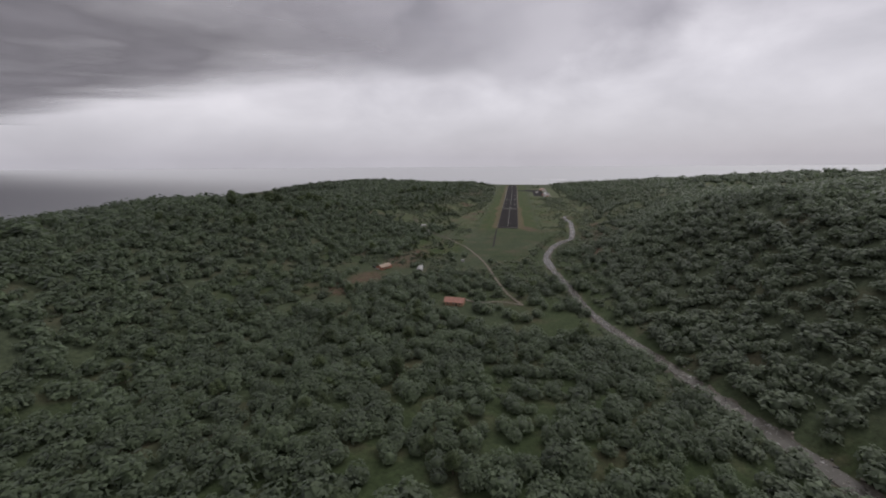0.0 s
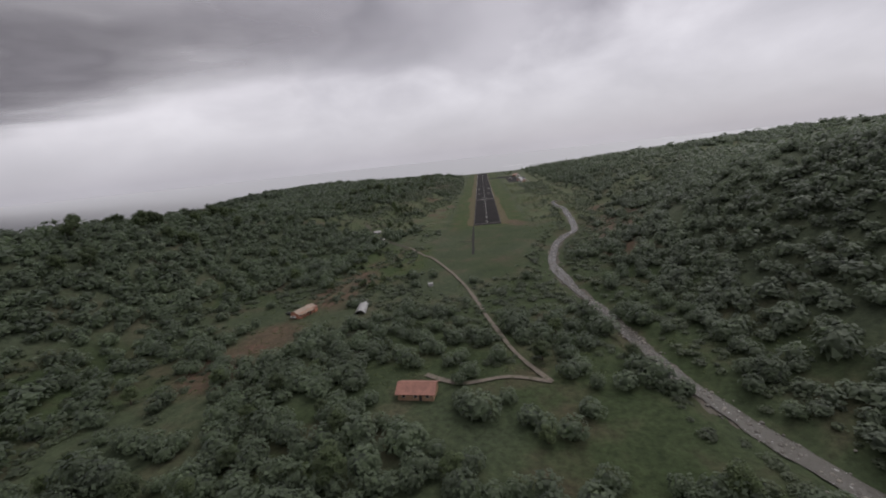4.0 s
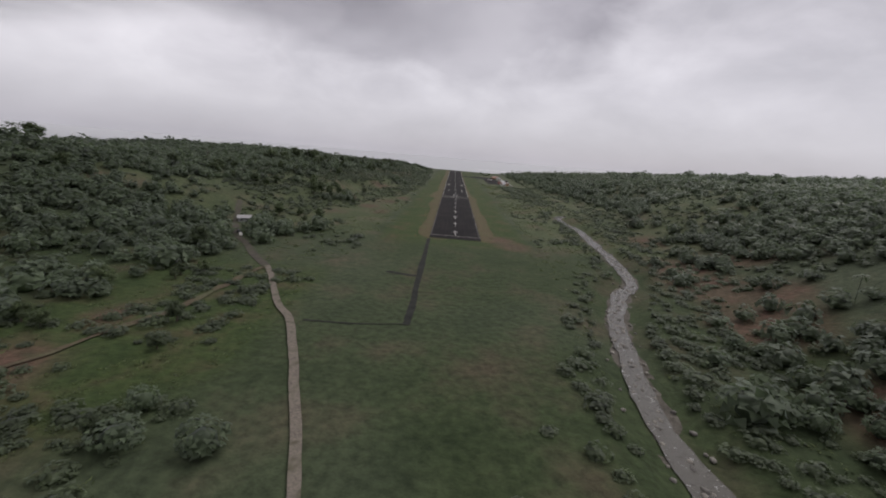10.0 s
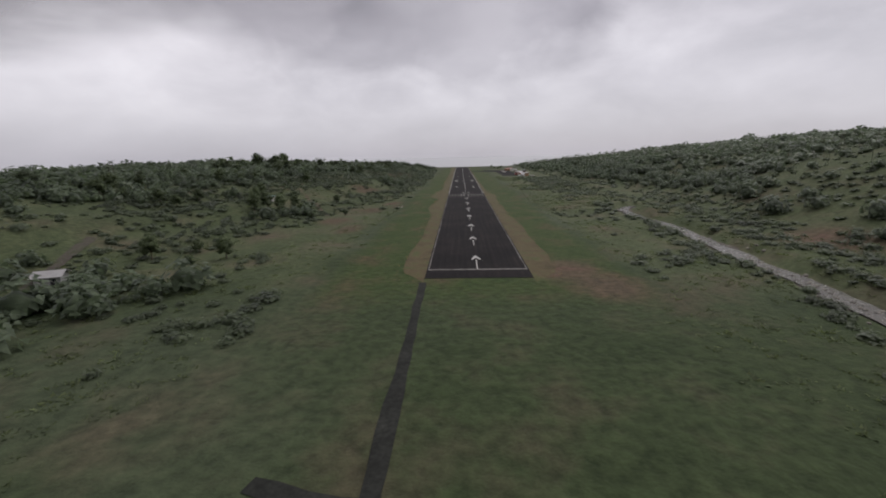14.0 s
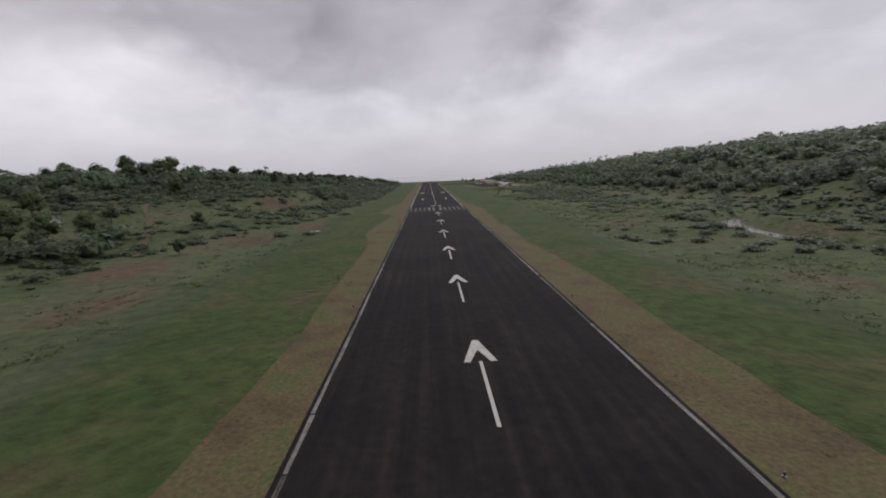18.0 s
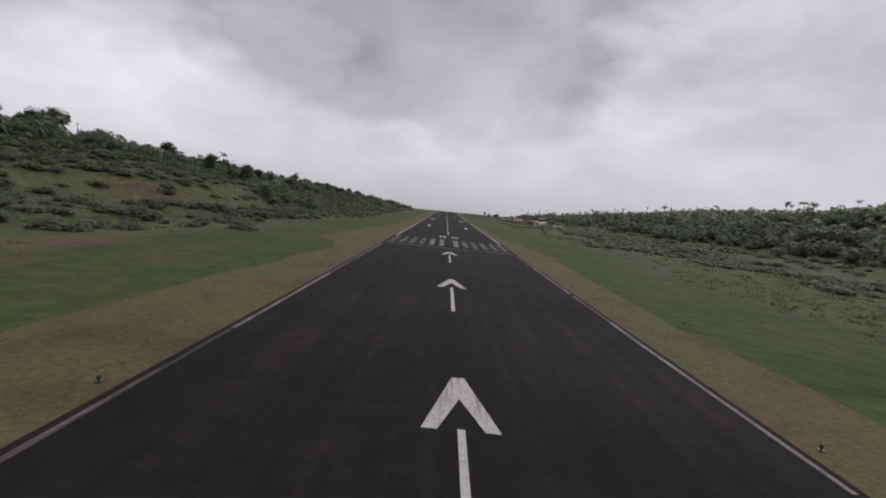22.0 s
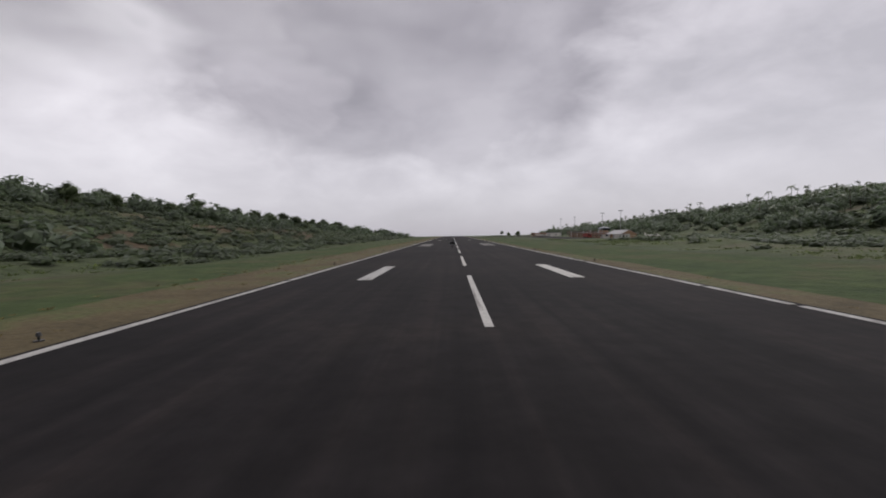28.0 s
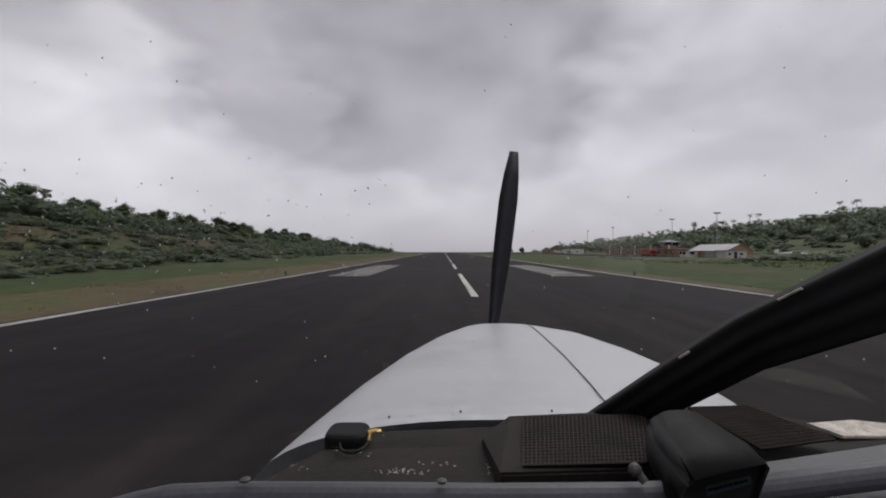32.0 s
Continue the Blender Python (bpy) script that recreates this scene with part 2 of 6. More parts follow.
M_PLASTIC_SHEET = material("white_plastic_sheet", (0.27, 0.27, 0.265), 0.5, spread=0.15, scale=0.3, fine_scale=2.5)
M_LAMP = material("lamp_housing", (0.25, 0.25, 0.26), 0.4, 0.3, spread=0.1, scale=2.0)


def water_material(name, base, rough, bump_scale, bump, foam):
    m = bpy.data.materials.new(name)
    m.use_nodes = True
    t = m.node_tree
    b = t.nodes["Principled BSDF"]
    pos = t.nodes.new("ShaderNodeNewGeometry").outputs["Position"]
    n = nt(t, "ShaderNodeTexNoise", Scale=bump_scale, Detail=6.0, Roughness=0.6)
    k = nt(t, "ShaderNodeTexNoise", Scale=foam[1], Detail=7.0, Roughness=0.7, Distortion=0.8)
    for q in (n, k):
        t.links.new(pos, q.inputs["Vector"])
    mask = ramp(t, k.outputs["Fac"], [(foam[0], (0, 0, 0)), (min(0.99, foam[0] + 0.07), (1, 1, 1))])
    t.links.new(mixc(t, mask, base, foam[2]), b.inputs["Base Color"])
    t.links.new(mathn(t, "ADD", mathn(t, "MULTIPLY", mask, 0.5), rough), b.inputs["Roughness"])
    bn = nt(t, "ShaderNodeBump", Strength=bump, Distance=0.3)
    t.links.new(n.outputs["Fac"], bn.inputs["Height"])
    t.links.new(bn.outputs[0], b.inputs["Normal"])
    b.inputs["IOR"].default_value = 1.33
    return m


M_RIVER = water_material("shallow_river_water", (0.060, 0.054, 0.046), 0.22, 1.4, 0.8, (0.60, 0.55, (0.42, 0.415, 0.41)))
# sea base colour lifted to pale grey to hold the haze over it
M_SEA = water_material("hazed_sea_water", (0.40, 0.405, 0.42), 0.5, 0.02, 0.12, (0.80, 0.02, (0.36, 0.36, 0.37)))
M_SURF = material("white_surf", (0.75, 0.74, 0.74), 0.7, spread=0.2, scale=0.05, fine_scale=0.4, coords="World")


# ---- the lie of the land ----
def sstep(a, b, v):
    u = np.clip((v - a) / (b - a), 0, 1)
    return u * u * (3 - 2 * u)


def wave(x, y, s, seed):
    """Smooth sum of sines, about -1 to 1."""
    r = np.random.RandomState(seed)
    z = np.zeros_like(np.asarray(x, dtype=float))
    for k in range(7):
        a, p, q = r.uniform(0, 6.28), r.uniform(0, 6.28), r.uniform(0.5, 1.9)
        z = z + np.sin((x * math.cos(a) + y * math.sin(a)) * q / s + p) / (0.6 + q)
    return z / 3.2


RIVER = [(142, -58), (128, -63), (113, -65), (98, -77), (96, -104), (100, -140), (96, -190), (91, -236), (84, -285), (70, -307), (56, -342),
         (48, -375), (44.5, -408), (47, -446), (51, -472), (57, -512), (61, -550), (69, -582), (92, -640), (118, -720), (150, -860)]


def along(points, step=4.0):
    """Resampled, smoothed polyline."""
    p = np.array(points, float)
    q = [p[0]]
    for i in range(len(p) - 1):
        p0, p1, p2, p3 = p[max(i - 1, 0)], p[i], p[i + 1], p[min(i + 2, len(p) - 1)]
        n = max(2, int(np.linalg.norm(p2 - p1) / step))
        for k in range(1, n + 1):
            u = k / n
            q.append(0.5 * ((2 * p1) + (p2 - p0) * u + (2 * p0 - 5 * p1 + 4 * p2 - p3) * u * u + (3 * p1 - p0 - 3 * p2 + p3) * u ** 3))
    return np.array(q)


RIVER_LINE = along(RIVER)


def away(x, y, line):
    x, y = np.asarray(x, float), np.asarray(y, float)
    d = np.full(x.shape, 1e9)
    for px, py in line[::2]:
        d = np.minimum(d, (x - px) ** 2 + (y - py) ** 2)
    return np.sqrt(d)


def land(x, y):
    """Height of the ground; the runway lies at 0."""
    x, y = np.asarray(x, float), np.asarray(y, float)
    foot_l = np.interp(y, [-900, -620, -520, -330, -220, -60, 60, 300, 700], [120, 150, 165, 150, 120, 75, 50, 46, 60])
    high_l = np.interp(y, [-900, -600, -480, -400, -330, -220, -140, -60, 60, 400, 650, 820], [36, 43, 46, 51, 48, 35, 19, 19, 21, 17, 14, 2])
    run_l = np.interp(y, [-600, -200, 60, 400], [170, 150, 120, 130])
    dl = -x - foot_l
    zl = high_l * sstep(0, 1, dl / run_l) + 0.006 * np.clip(dl - run_l, 0, 400) * sstep(900, 300, y) * sstep(-220, -100, y)
    zl = zl - 0.16 * np.clip(dl - run_l - 80, 0, 500) * sstep(-100, -220, y) - 0.1 * np.clip(dl - run_l - 400, 0, 600)
    zl = zl - 0.09 * np.clip(dl - run_l - 220, 0, 260) * sstep(300, 180, y) * sstep(-80, 0, y)
    foot_r = np.interp(y, [-900, -560, -400, -250, -100, 40, 160, 300, 700], [120, 75, 62, 108, 120, 150, 120, 112, 112])
    high_r = np.interp(y, [-900, -500, -200, 50, 300, 600, 820], [72, 74, 40, 29, 26, 17, 1])
    dr = x - foot_r
    zr = high_r * sstep(0, 1, dr / 150) + 0.066 * np.clip(dr - 150, 0, 900) * sstep(1000, 300, y)
    rough = np.clip(dl / 60, 0, 1) + np.clip(dr / 60, 0, 1)
    z = zl + zr + rough * (4.0 * wave(x, y, 60, 3) + 1.6 * wave(x, y, 19, 4))
    open_ground = sstep(-236, -290, y) * (1 - np.clip(rough, 0, 1))
    z = z + open_ground * (0.8 * wave(x, y, 34, 7) - 0.5)
    z = z + 1.2 * np.sin(dl / 6.5 + 1.9 * wave(x, y, 40, 11)) * sstep(0, 14, dl) * sstep(95, 60, dl) * sstep(-230, -150, y)
    # banks beside the strip
    side = sstep(34, 60, np.abs(x)) * sstep(-240, -200, y) * sstep(760, 700, y) * (1 - np.clip(rough, 0, 1))
    z = z + side * (2.0 * wave(x, y, 22, 9) + 1.1 * wave(x, y, 10, 10) - 0.5) * np.where(x > 70, sstep(150, 60, y), 1)
    z = z - 3.1 * sstep(np.where(y > -262, 10.5, 14), 5, away(x, y, RIVER_LINE)) * (y < 80)
    # level ground for the apron
    z = z * (1 - sstep(10, 30, x) * sstep(126, 108, x) * sstep(250, 275, y) * sstep(575, 545, y))
    # the coast
    z = z * sstep(1000, 820, y) - 14 * sstep(780, 860, y) - 6 * sstep(860, 1000, y)
    strip = (np.abs(x) < 33) & (y > -236) & (y < 775)
    return np.where(strip, -0.02, np.maximum(z - 0.02, -22))


def link_mesh(name, verts, faces, mat, parent=None, smooth=False):
    me = bpy.data.meshes.new(name)
    me.from_pydata([tuple(v) for v in verts], [], faces)
    me.materials.append(mat)
    if smooth:
        me.polygons.foreach_set("use_smooth", np.ones(len(me.polygons), bool))
    me.update()
    ob = new(name, me)
    if parent is not None:
        ob.parent = parent
    return ob


def part(name, bm, mat, parent, label=""):
    """One mesh object under a thing or a part."""
    me = bpy.data.meshes.new(name)
    bm.to_mesh(me)
    bm.free()
    me.materials.append(mat)
    ob = new(name, me)
    ob.parent = parent
    if label:
        ob["label"] = label
    return ob


def empty(name, m, label, category, group="", kind=""):
    ob = new(name)
    ob.matrix_world = m
    return tagged(ob, label, category, group, kind)


def box(bm, x0, x1, y0, y1, z0, z1, bev=0.0):
    r = bmesh.ops.create_cube(bm, size=1.0, matrix=Matrix.Translation(((x0 + x1) / 2, (y0 + y1) / 2, (z0 + z1) / 2)) @ Matrix.Diagonal((x1 - x0, y1 - y0, z1 - z0, 1)))
    if bev:
        es = list({e for v in r["verts"] for e in v.link_edges})
        bmesh.ops.bevel(bm, geom=es, offset=bev, segments=2, affect="EDGES", profile=0.7)
    return bm


def rod(bm, a, b, r0, r1=None, seg=8):
    a, b = Vector(a), Vector(b)
    d = b - a
    m = Matrix.Translation((a + b) / 2) @ d.to_track_quat("Z", "Y").to_matrix().to_4x4()
    bmesh.ops.create_cone(bm, cap_ends=True, segments=seg, radius1=r0, radius2=r0 if r1 is None else r1, depth=d.length, matrix=m)
    return bm


def bmnew():
    return bmesh.new()


# ground: one sheet, fine near the strip, coarse far off
def spread_axis(lo, hi, step, far_lo, far_hi):
    mid = np.arange(lo, hi + 0.1, step)
    a, s = [lo], step
    while a[-1] > far_lo:
        s *= 1.16
        a.append(a[-1] - s)
    b, s = [hi], step
    while b[-1] < far_hi:
        s *= 1.16
        b.append(b[-1] + s)
    return np.concatenate([np.array(a[1:][::-1]), mid, np.array(b[1:])])


gx = spread_axis(-330, 330, 4.0, -4200, 4200)
gy = spread_axis(-930, 900, 5.0, -3200, 4600)
GX, GY = np.meshgrid(gx, gy)
GZ = land(GX.ravel(), GY.ravel())
nx, ny = len(gx), len(gy)
gme = bpy.data.meshes.new("ground")
gme.vertices.add(nx * ny)
gme.vertices.foreach_set("co", np.stack([GX.ravel(), GY.ravel(), GZ], 1).ravel())
ii = (np.arange(ny - 1)[:, None] * nx + np.arange(nx - 1)[None, :]).ravel()
quads = np.stack([ii, ii + 1, ii + nx + 1, ii + nx], 1)
gme.loops.add(quads.size)
gme.loops.foreach_set("vertex_index", quads.ravel())
gme.polygons.add(len(quads))
gme.polygons.foreach_set("loop_start", np.arange(len(quads)) * 4)
gme.polygons.foreach_set("use_smooth", np.ones(len(quads), bool))
gme.update(calc_edges=True)

# land cover: how much mown grass, bare earth and scrub grow at each point
cx, cy = GX.ravel(), GY.ravel()
dirt_patch = [(-118, -512, 22), (-128, -534, 22), (-98, -418, 20), (-104, -445, 22), (-92, -372, 8), (-57, -41, 9), (-50, -57, 6), (-64, -70, 10), (-75, -120, 14), (-60, -150, 9),
              (-90, 30, 16), (-85, 170, 14), (-110, 240, 22), (-95, 330, 20), (-100, 285, 26), (-122, 385, 24), (-92, 425, 16), (-75, 372, 9), (-80, 120, 12), (118, -260, 22), (122, -310, 18), (130, -190, 20), (90, -400, 16), (104, -345, 20), (112, -300, 24), (150, -265, 20), (34, -240, 12), (28, -222, 14)]
earth = np.zeros_like(cx)
for px, py, pr in dirt_patch:
    d = np.hypot((cx - px), (cy - py) * 0.7) + 5 * wave(cx, cy, 9, 21)
    earth = np.maximum(earth, sstep(pr, pr * 0.45, d))
lush = sstep(-46, -56, cx) * sstep(-128, -108, cx) * sstep(-300, -330, cy) * sstep(-452, -420, cy) * sstep(-0.45, 0.0, wave(cx, cy, 18, 25))
mown = sstep(46, 40, np.abs(cx) + 2.5 * wave(cx, cy, 30, 22)) * sstep(-262, -236, cy) * sstep(790, 770, cy)
mown = np.maximum(mown, 0.85 * lush)
meadow = np.clip((0.35 + 0.65 * sstep(-0.3, 0.3, wave(cx, cy, 24, 23))) * sstep(16, 2, GZ) * sstep(-60, -230, cy) + 0.5 * sstep(-0.15, 0.5, wave(cx, cy, 42, 23)) * sstep(16, 2, GZ), 0, 1)
meadow = np.maximum(meadow, 0.9 * sstep(-0.35, 0.25, wave(cx, cy, 33, 24)) * sstep(-360, -270, cy) * sstep(34, 14, GZ))
# dark rank growth on the banks between the terraces of the western slope, and along the foot
foot_w = -cx - np.interp(cy, [-900, -620, -520, -330, -220, -60, 60, 300, 700], [120, 150, 165, 150, 120, 75, 50, 46, 60])
rank = np.clip(sstep(0.25, 0.7, np.sin(foot_w / 6.5 + 1.9 * wave(cx, cy, 40, 11))) * sstep(-14, -4, foot_w) * sstep(80, 50, foot_w) * sstep(-230, -150, cy), 0, 1)
rank = np.maximum(rank, sstep(49, 52, np.abs(cx)) * sstep(62, 55, np.abs(cx)) * sstep(-60, 0, cy) * sstep(-0.3, 0.2, wave(cx, cy, 20, 12)))
att = gme.color_attributes.new("cover", "FLOAT_COLOR", "POINT")
att.data.foreach_set("color", np.stack([mown, earth, meadow, rank], 1).astype(np.float32).ravel())

# pale rough pasture on the slopes beside the strip
slopes = sstep(44, 54, np.abs(cx)) * sstep(-262, -215, cy) * sstep(640, 560, cy)
zone = gme.color_attributes.new("zone", "FLOAT_COLOR", "POINT")
zone.data.foreach_set("color", np.stack([slopes, slopes, slopes, np.ones_like(cx)], 1).astype(np.float32).ravel())

M_GROUND = bpy.data.materials.new("grass_and_scrub_ground")
M_GROUND.use_nodes = True
t = M_GROUND.node_tree
gb = t.nodes["Principled BSDF"]
gb.inputs["Roughness"].default_value = 0.95
gb.inputs["Specular IOR Level"].default_value = 0.15
# faint sheen lifts far grass at flat angles in place of haze
gb.inputs["Sheen Weight"].default_value, gb.inputs["Sheen Roughness"].default_value = 0.03, 0.5
gb.inputs["Sheen Tint"].default_value = (0.80, 0.84, 0.66, 1)
ga = t.nodes.new("ShaderNodeVertexColor")
ga.layer_name = "cover"
gs = t.nodes.new("ShaderNodeSeparateColor")
t.links.new(ga.outputs[0], gs.inputs[0])
pos = t.nodes.new("ShaderNodeNewGeometry").outputs["Position"]
na = nt(t, "ShaderNodeTexNoise", Scale=0.035, Detail=5.0, Roughness=0.6)
nb = nt(t, "ShaderNodeTexNoise", Scale=0.45, Detail=6.0, Roughness=0.65)
nc = nt(t, "ShaderNodeTexNoise", Scale=0.07, Detail=4.0, Roughness=0.6)
for n in (na, nb, nc):
    t.links.new(pos, n.inputs["Vector"])
scrub = ramp(t, na.outputs["Fac"], [(0.35, (0.048, 0.060, 0.038)), (0.52, (0.058, 0.071, 0.043)), (0.68, (0.076, 0.073, 0.048))])
field = ramp(t, na.outputs["Fac"], [(0.36, (0.030, 0.044, 0.019)), (0.50, (0.040, 0.055, 0.025)), (0.60, (0.054, 0.057, 0.032)), (0.70, (0.068, 0.058, 0.038))])
lawn = ramp(t, nc.outputs["Fac"], [(0.34, (0.031, 0.051, 0.0155)), (0.50, (0.042, 0.061, 0.0195)), (0.60, (0.056, 0.060, 0.026)), (0.70, (0.074, 0.060, 0.034))])
soil = ramp(t, nc.outputs["Fac"], [(0.36, (0.076, 0.058, 0.040)), (0.52, (0.090, 0.067, 0.045)), (0.60, (0.104, 0.063, 0.048)), (0.7, (0.060, 0.056, 0.034))])
col = mixc(t, gs.outputs[2], scrub, field)
gz = t.nodes.new("ShaderNodeVertexColor")
gz.layer_name = "zone"
pasture = ramp(t, na.outputs["Fac"], [(0.36, (0.054, 0.070, 0.034)), (0.50, (0.070, 0.084, 0.042)), (0.60, (0.084, 0.084, 0.050)), (0.70, (0.098, 0.080, 0.056))])
col = mixc(t, mathn(t, "MULTIPLY", gz.outputs[0], 0.9), col, pasture)
col = mixc(t, mathn(t, "MULTIPLY", ga.outputs["Alpha"], 0.7), col, ramp(t, nb.outputs["Fac"], [(0.35, (0.036, 0.050, 0.024)), (0.65, (0.052, 0.066, 0.033))]))
col = mixc(t, gs.outputs[0], col, lawn)
col = mixc(t, gs.outputs[1], col, soil)
col = mixc(t, 1.0, col, ramp(t, nb.outputs["Fac"], [(0.3, (0.58, 0.60, 0.58)), (0.7, (1.38, 1.36, 1.32))]), "MULTIPLY")
t.links.new(col, gb.inputs["Base Color"])
gbn = nt(t, "ShaderNodeBump", Strength=0.8, Distance=0.6)
t.links.new(nb.outputs["Fac"], gbn.inputs["Height"])
t.links.new(gbn.outputs[0], gb.inputs["Normal"])
gme.materials.append(M_GROUND)
ground = tagged(new("ground", gme), "green valley floor with mown strip, scrub and earth", "ground", kind="structure")

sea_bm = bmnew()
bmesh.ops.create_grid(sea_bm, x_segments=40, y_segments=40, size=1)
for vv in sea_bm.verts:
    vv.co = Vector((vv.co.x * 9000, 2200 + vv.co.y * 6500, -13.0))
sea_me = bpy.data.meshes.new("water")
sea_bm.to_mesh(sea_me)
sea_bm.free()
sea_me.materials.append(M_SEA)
tagged(new("water", sea_me), "grey open sea beyond the runway end, haze in its colour", "sea", kind="structure")


def ribbon(name, pts, width, mat, lift, parent=None, jag=0.0, seed=1, fixed=None, across=3):
    """A strip that follows the ground along a line."""
    line = along(pts, 3.0)
    r = np.random.RandomState(seed)
    d = np.gradient(line, axis=0)
    d /= np.linalg.norm(d, axis=1)[:, None] + 1e-9
    side = np.stack([-d[:, 1], d[:, 0]], 1)
    wob = np.convolve(r.uniform(-1, 1, len(line) + 4), np.ones(5) / 5, "valid") * jag
    wob2 = np.convolve(r.uniform(-1, 1, len(line) + 4), np.ones(5) / 5, "valid") * jag
    vs, fs = [], []
    for i, p in enumerate(line):
        for k in range(across + 1):
            u = k / across
            q = p + side[i] * ((u - 0.5) * width + (wob[i] * (1 - u) + wob2[i] * u))
            z = fixed if fixed is not None else float(land(q[0], q[1])) + lift
            vs.append((q[0], q[1], z))
    n = across + 1
    for i in range(len(line) - 1):
        for k in range(across):
            a = i * n + k
            fs.append((a, a + n, a + n + 1, a + 1))
    return link_mesh(name, vs, fs, mat, parent, smooth=True)


# ---- river, tracks and ditches ----
tagged(ribbon("river_bed", RIVER, 8.0, M_GRAVEL, 0.06, jag=3.0, seed=5), "pale gravel bed with bars along the stream", "river bed", kind="structure")
tagged(ribbon("river", RIVER, 5.8, M_RIVER, 0.45, jag=2.0, seed=6), "shallow fast stream with white riffles", "river", kind="structure")
tagged(ribbon("road", [(-76, -317), (-70, -327), (-56, -355), (-48, -366), (-40, -384), (-33, -402), (-26, -420), (-15, -455), (-5, -497), (6, -538), (17, -562)], 2.1, M_CONCRETE, 0.5, jag=0.4, seed=8),
       "narrow pale concrete farm track", "track", kind="structure")
tagged(ribbon("road_upper", [(-150, -190), (-128, -240), (-112, -269), (-102, -281), (-88, -302), (-76, -317)], 3.6, M_LANE, 0.22, jag=0.8, seed=9), "dark worn tarmac lane under trees", "lane", kind="structure")
tagged(ribbon("earth_track", [(-76, -319), (-78, -345), (-83, -375), (-90, -398), (-98, -412), (-101, -434), (-108, -462), (-118, -490)], 3.0, M_DIRT, 0.36, jag=3.4, seed=10), "brown earth track through grass", "track", kind="structure")
tagged(ribbon("farm_lane", [(17, -562), (2, -557), (-16, -560), (-30, -553)], 2.2, M_CONCRETE, 0.45, jag=0.6, seed=11), "pale side lane by the stream meadow", "track", kind="structure")
tagged(ribbon("ditch", [(-15.5, -236), (-15.2, -270), (-15, -310), (-14.5, -363)], 2.3, M_DITCH, 0.1, jag=0.8, seed=12), "dark wet drainage ditch before the runway", "ditch", kind="structure")
tagged(ribbon("ditch_branch", [(-14.5, -362), (-28, -365), (-44, -366)], 1.0, M_DITCH, 0.12, jag=0.6, seed=13), "dark cross ditch in the grass", "ditch", kind="structure")
tagged(ribbon("ditch_spur", [(-15, -312), (-22, -311), (-29, -309)], 2.6, M_DITCH, 0.13, jag=1.4, seed=14), "dark scrubby ditch spur", "ditch", kind="structure")
tagged(ribbon("surf_line", [(96, 1432), (130, 1424), (190, 1420), (268, 1410)], 16, M_SURF, 0.0, jag=4, seed=15, fixed=-12.6), "white surf along the shore", "surf", kind="structure")

tagged(ribbon("hill_track", [(-152, 32), (-138, 3), (-126, -30), (-116, -46), (-105, -62), (-94, -84), (-84, -102)], 2.2, M_DIRT, 0.3, jag=1.6, seed=16), "winding bare earth track up the western slope", "track", kind="structure")

# ---- runway ----
RW0, RW1, HALF = -232.0, 758.0, 15.6
rw = bmnew()
box(rw, -HALF, HALF, RW0, RW1, -0.5, 0.06)
runway = part("runway", rw, M_ASPHALT, None)
tagged(runway, "long dark asphalt runway with worn white markings", "runway", kind="structure")
TOP = 0.06


def slab(name, outline, mat, label="", z=TOP, parent=runway):
    bm = bmnew()
    vs = [bm.verts.new((px, py, z + 0.012)) for px, py in outline]
    fc = bm.faces.new(vs)
    if fc.normal.z < 0:
        fc.normal_flip()
    r = bmesh.ops.extrude_face_region(bm, geom=[fc])
    for vv in r["geom"]:
        if isinstance(vv, bmesh.types.BMVert):
            vv.co.z -= 0.010
    bmesh.ops.recalc_face_normals(bm, faces=bm.faces)
    return part(name, bm, mat, parent, label)


def rect(name, x0, x1, y0, y1, mat, label=""):
    return slab(name, [(x0, y0), (x1, y0), (x1, y1), (x0, y1)], mat, label)


def worn_line(name, x, width, y0, y1, mat, seed, gap_at=()):
    r = np.random.RandomState(seed)
    ys = np.linspace(y0, max(y1, y0 + 1.0), max(2, int((y1 - y0) / 6.0) + 1))
    w0 = x - width / 2 + r.uniform(-0.06, 0.06, len(ys))
    w1 = x + width / 2 + r.uniform(-0.06, 0.06, len(ys))
    return slab(name, [(a, b) for a, b in zip(w0, ys)] + [(a, b) for a, b in zip(w1[::-1], ys[::-1])], mat)


wear = np.random.RandomState(71)
for sx in (-1, 1):
    a, k = RW0 + 9, 0
    while a < RW1 - 30:
        if -4 < a < 24:
            a = 25.0
        # paint survives in stretches, thinner before the threshold
        b = a + wear.choice((7, 12, 18, 24, 36))
        worn_line("edge_line", sx * 15.05, 0.34 if a < 0 else 0.44, a, min(b, -3 if a < -4 else RW1 - 2), M_LINE if a > 0 else M_PAINT_WORN if wear.uniform() < 0.45 else M_EDGE, 30 + k + (sx > 0) * 9)
        a, k = b + wear.choice((0.15, 0.2, 0.3, 0.5, 1.2)), k + 1
rect("start_bar", -15, 15, -223.4, -222.2, M_EDGE, "worn white bar across the runway start")
rect("threshold_bar", -14.6, 14.6, -0.7, 0.7, M_PAINT_WORN, "worn white bar at the displaced threshold")
for k in range(12):
    x0 = (1.25 + (k - 6) * 2.45) if k >= 6 else (-1.25 - (5 - k) * 2.45 - 1.2)
    mid = k in (4, 5, 6)
    rect("threshold_stripe", x0, x0 + 1.2, 4.8, 23.8, M_EDGE if mid else M_PAINT_WORN, "")
# designation: a boxed nought and a boxed nine
N0, N1 = 32.4, 38.4


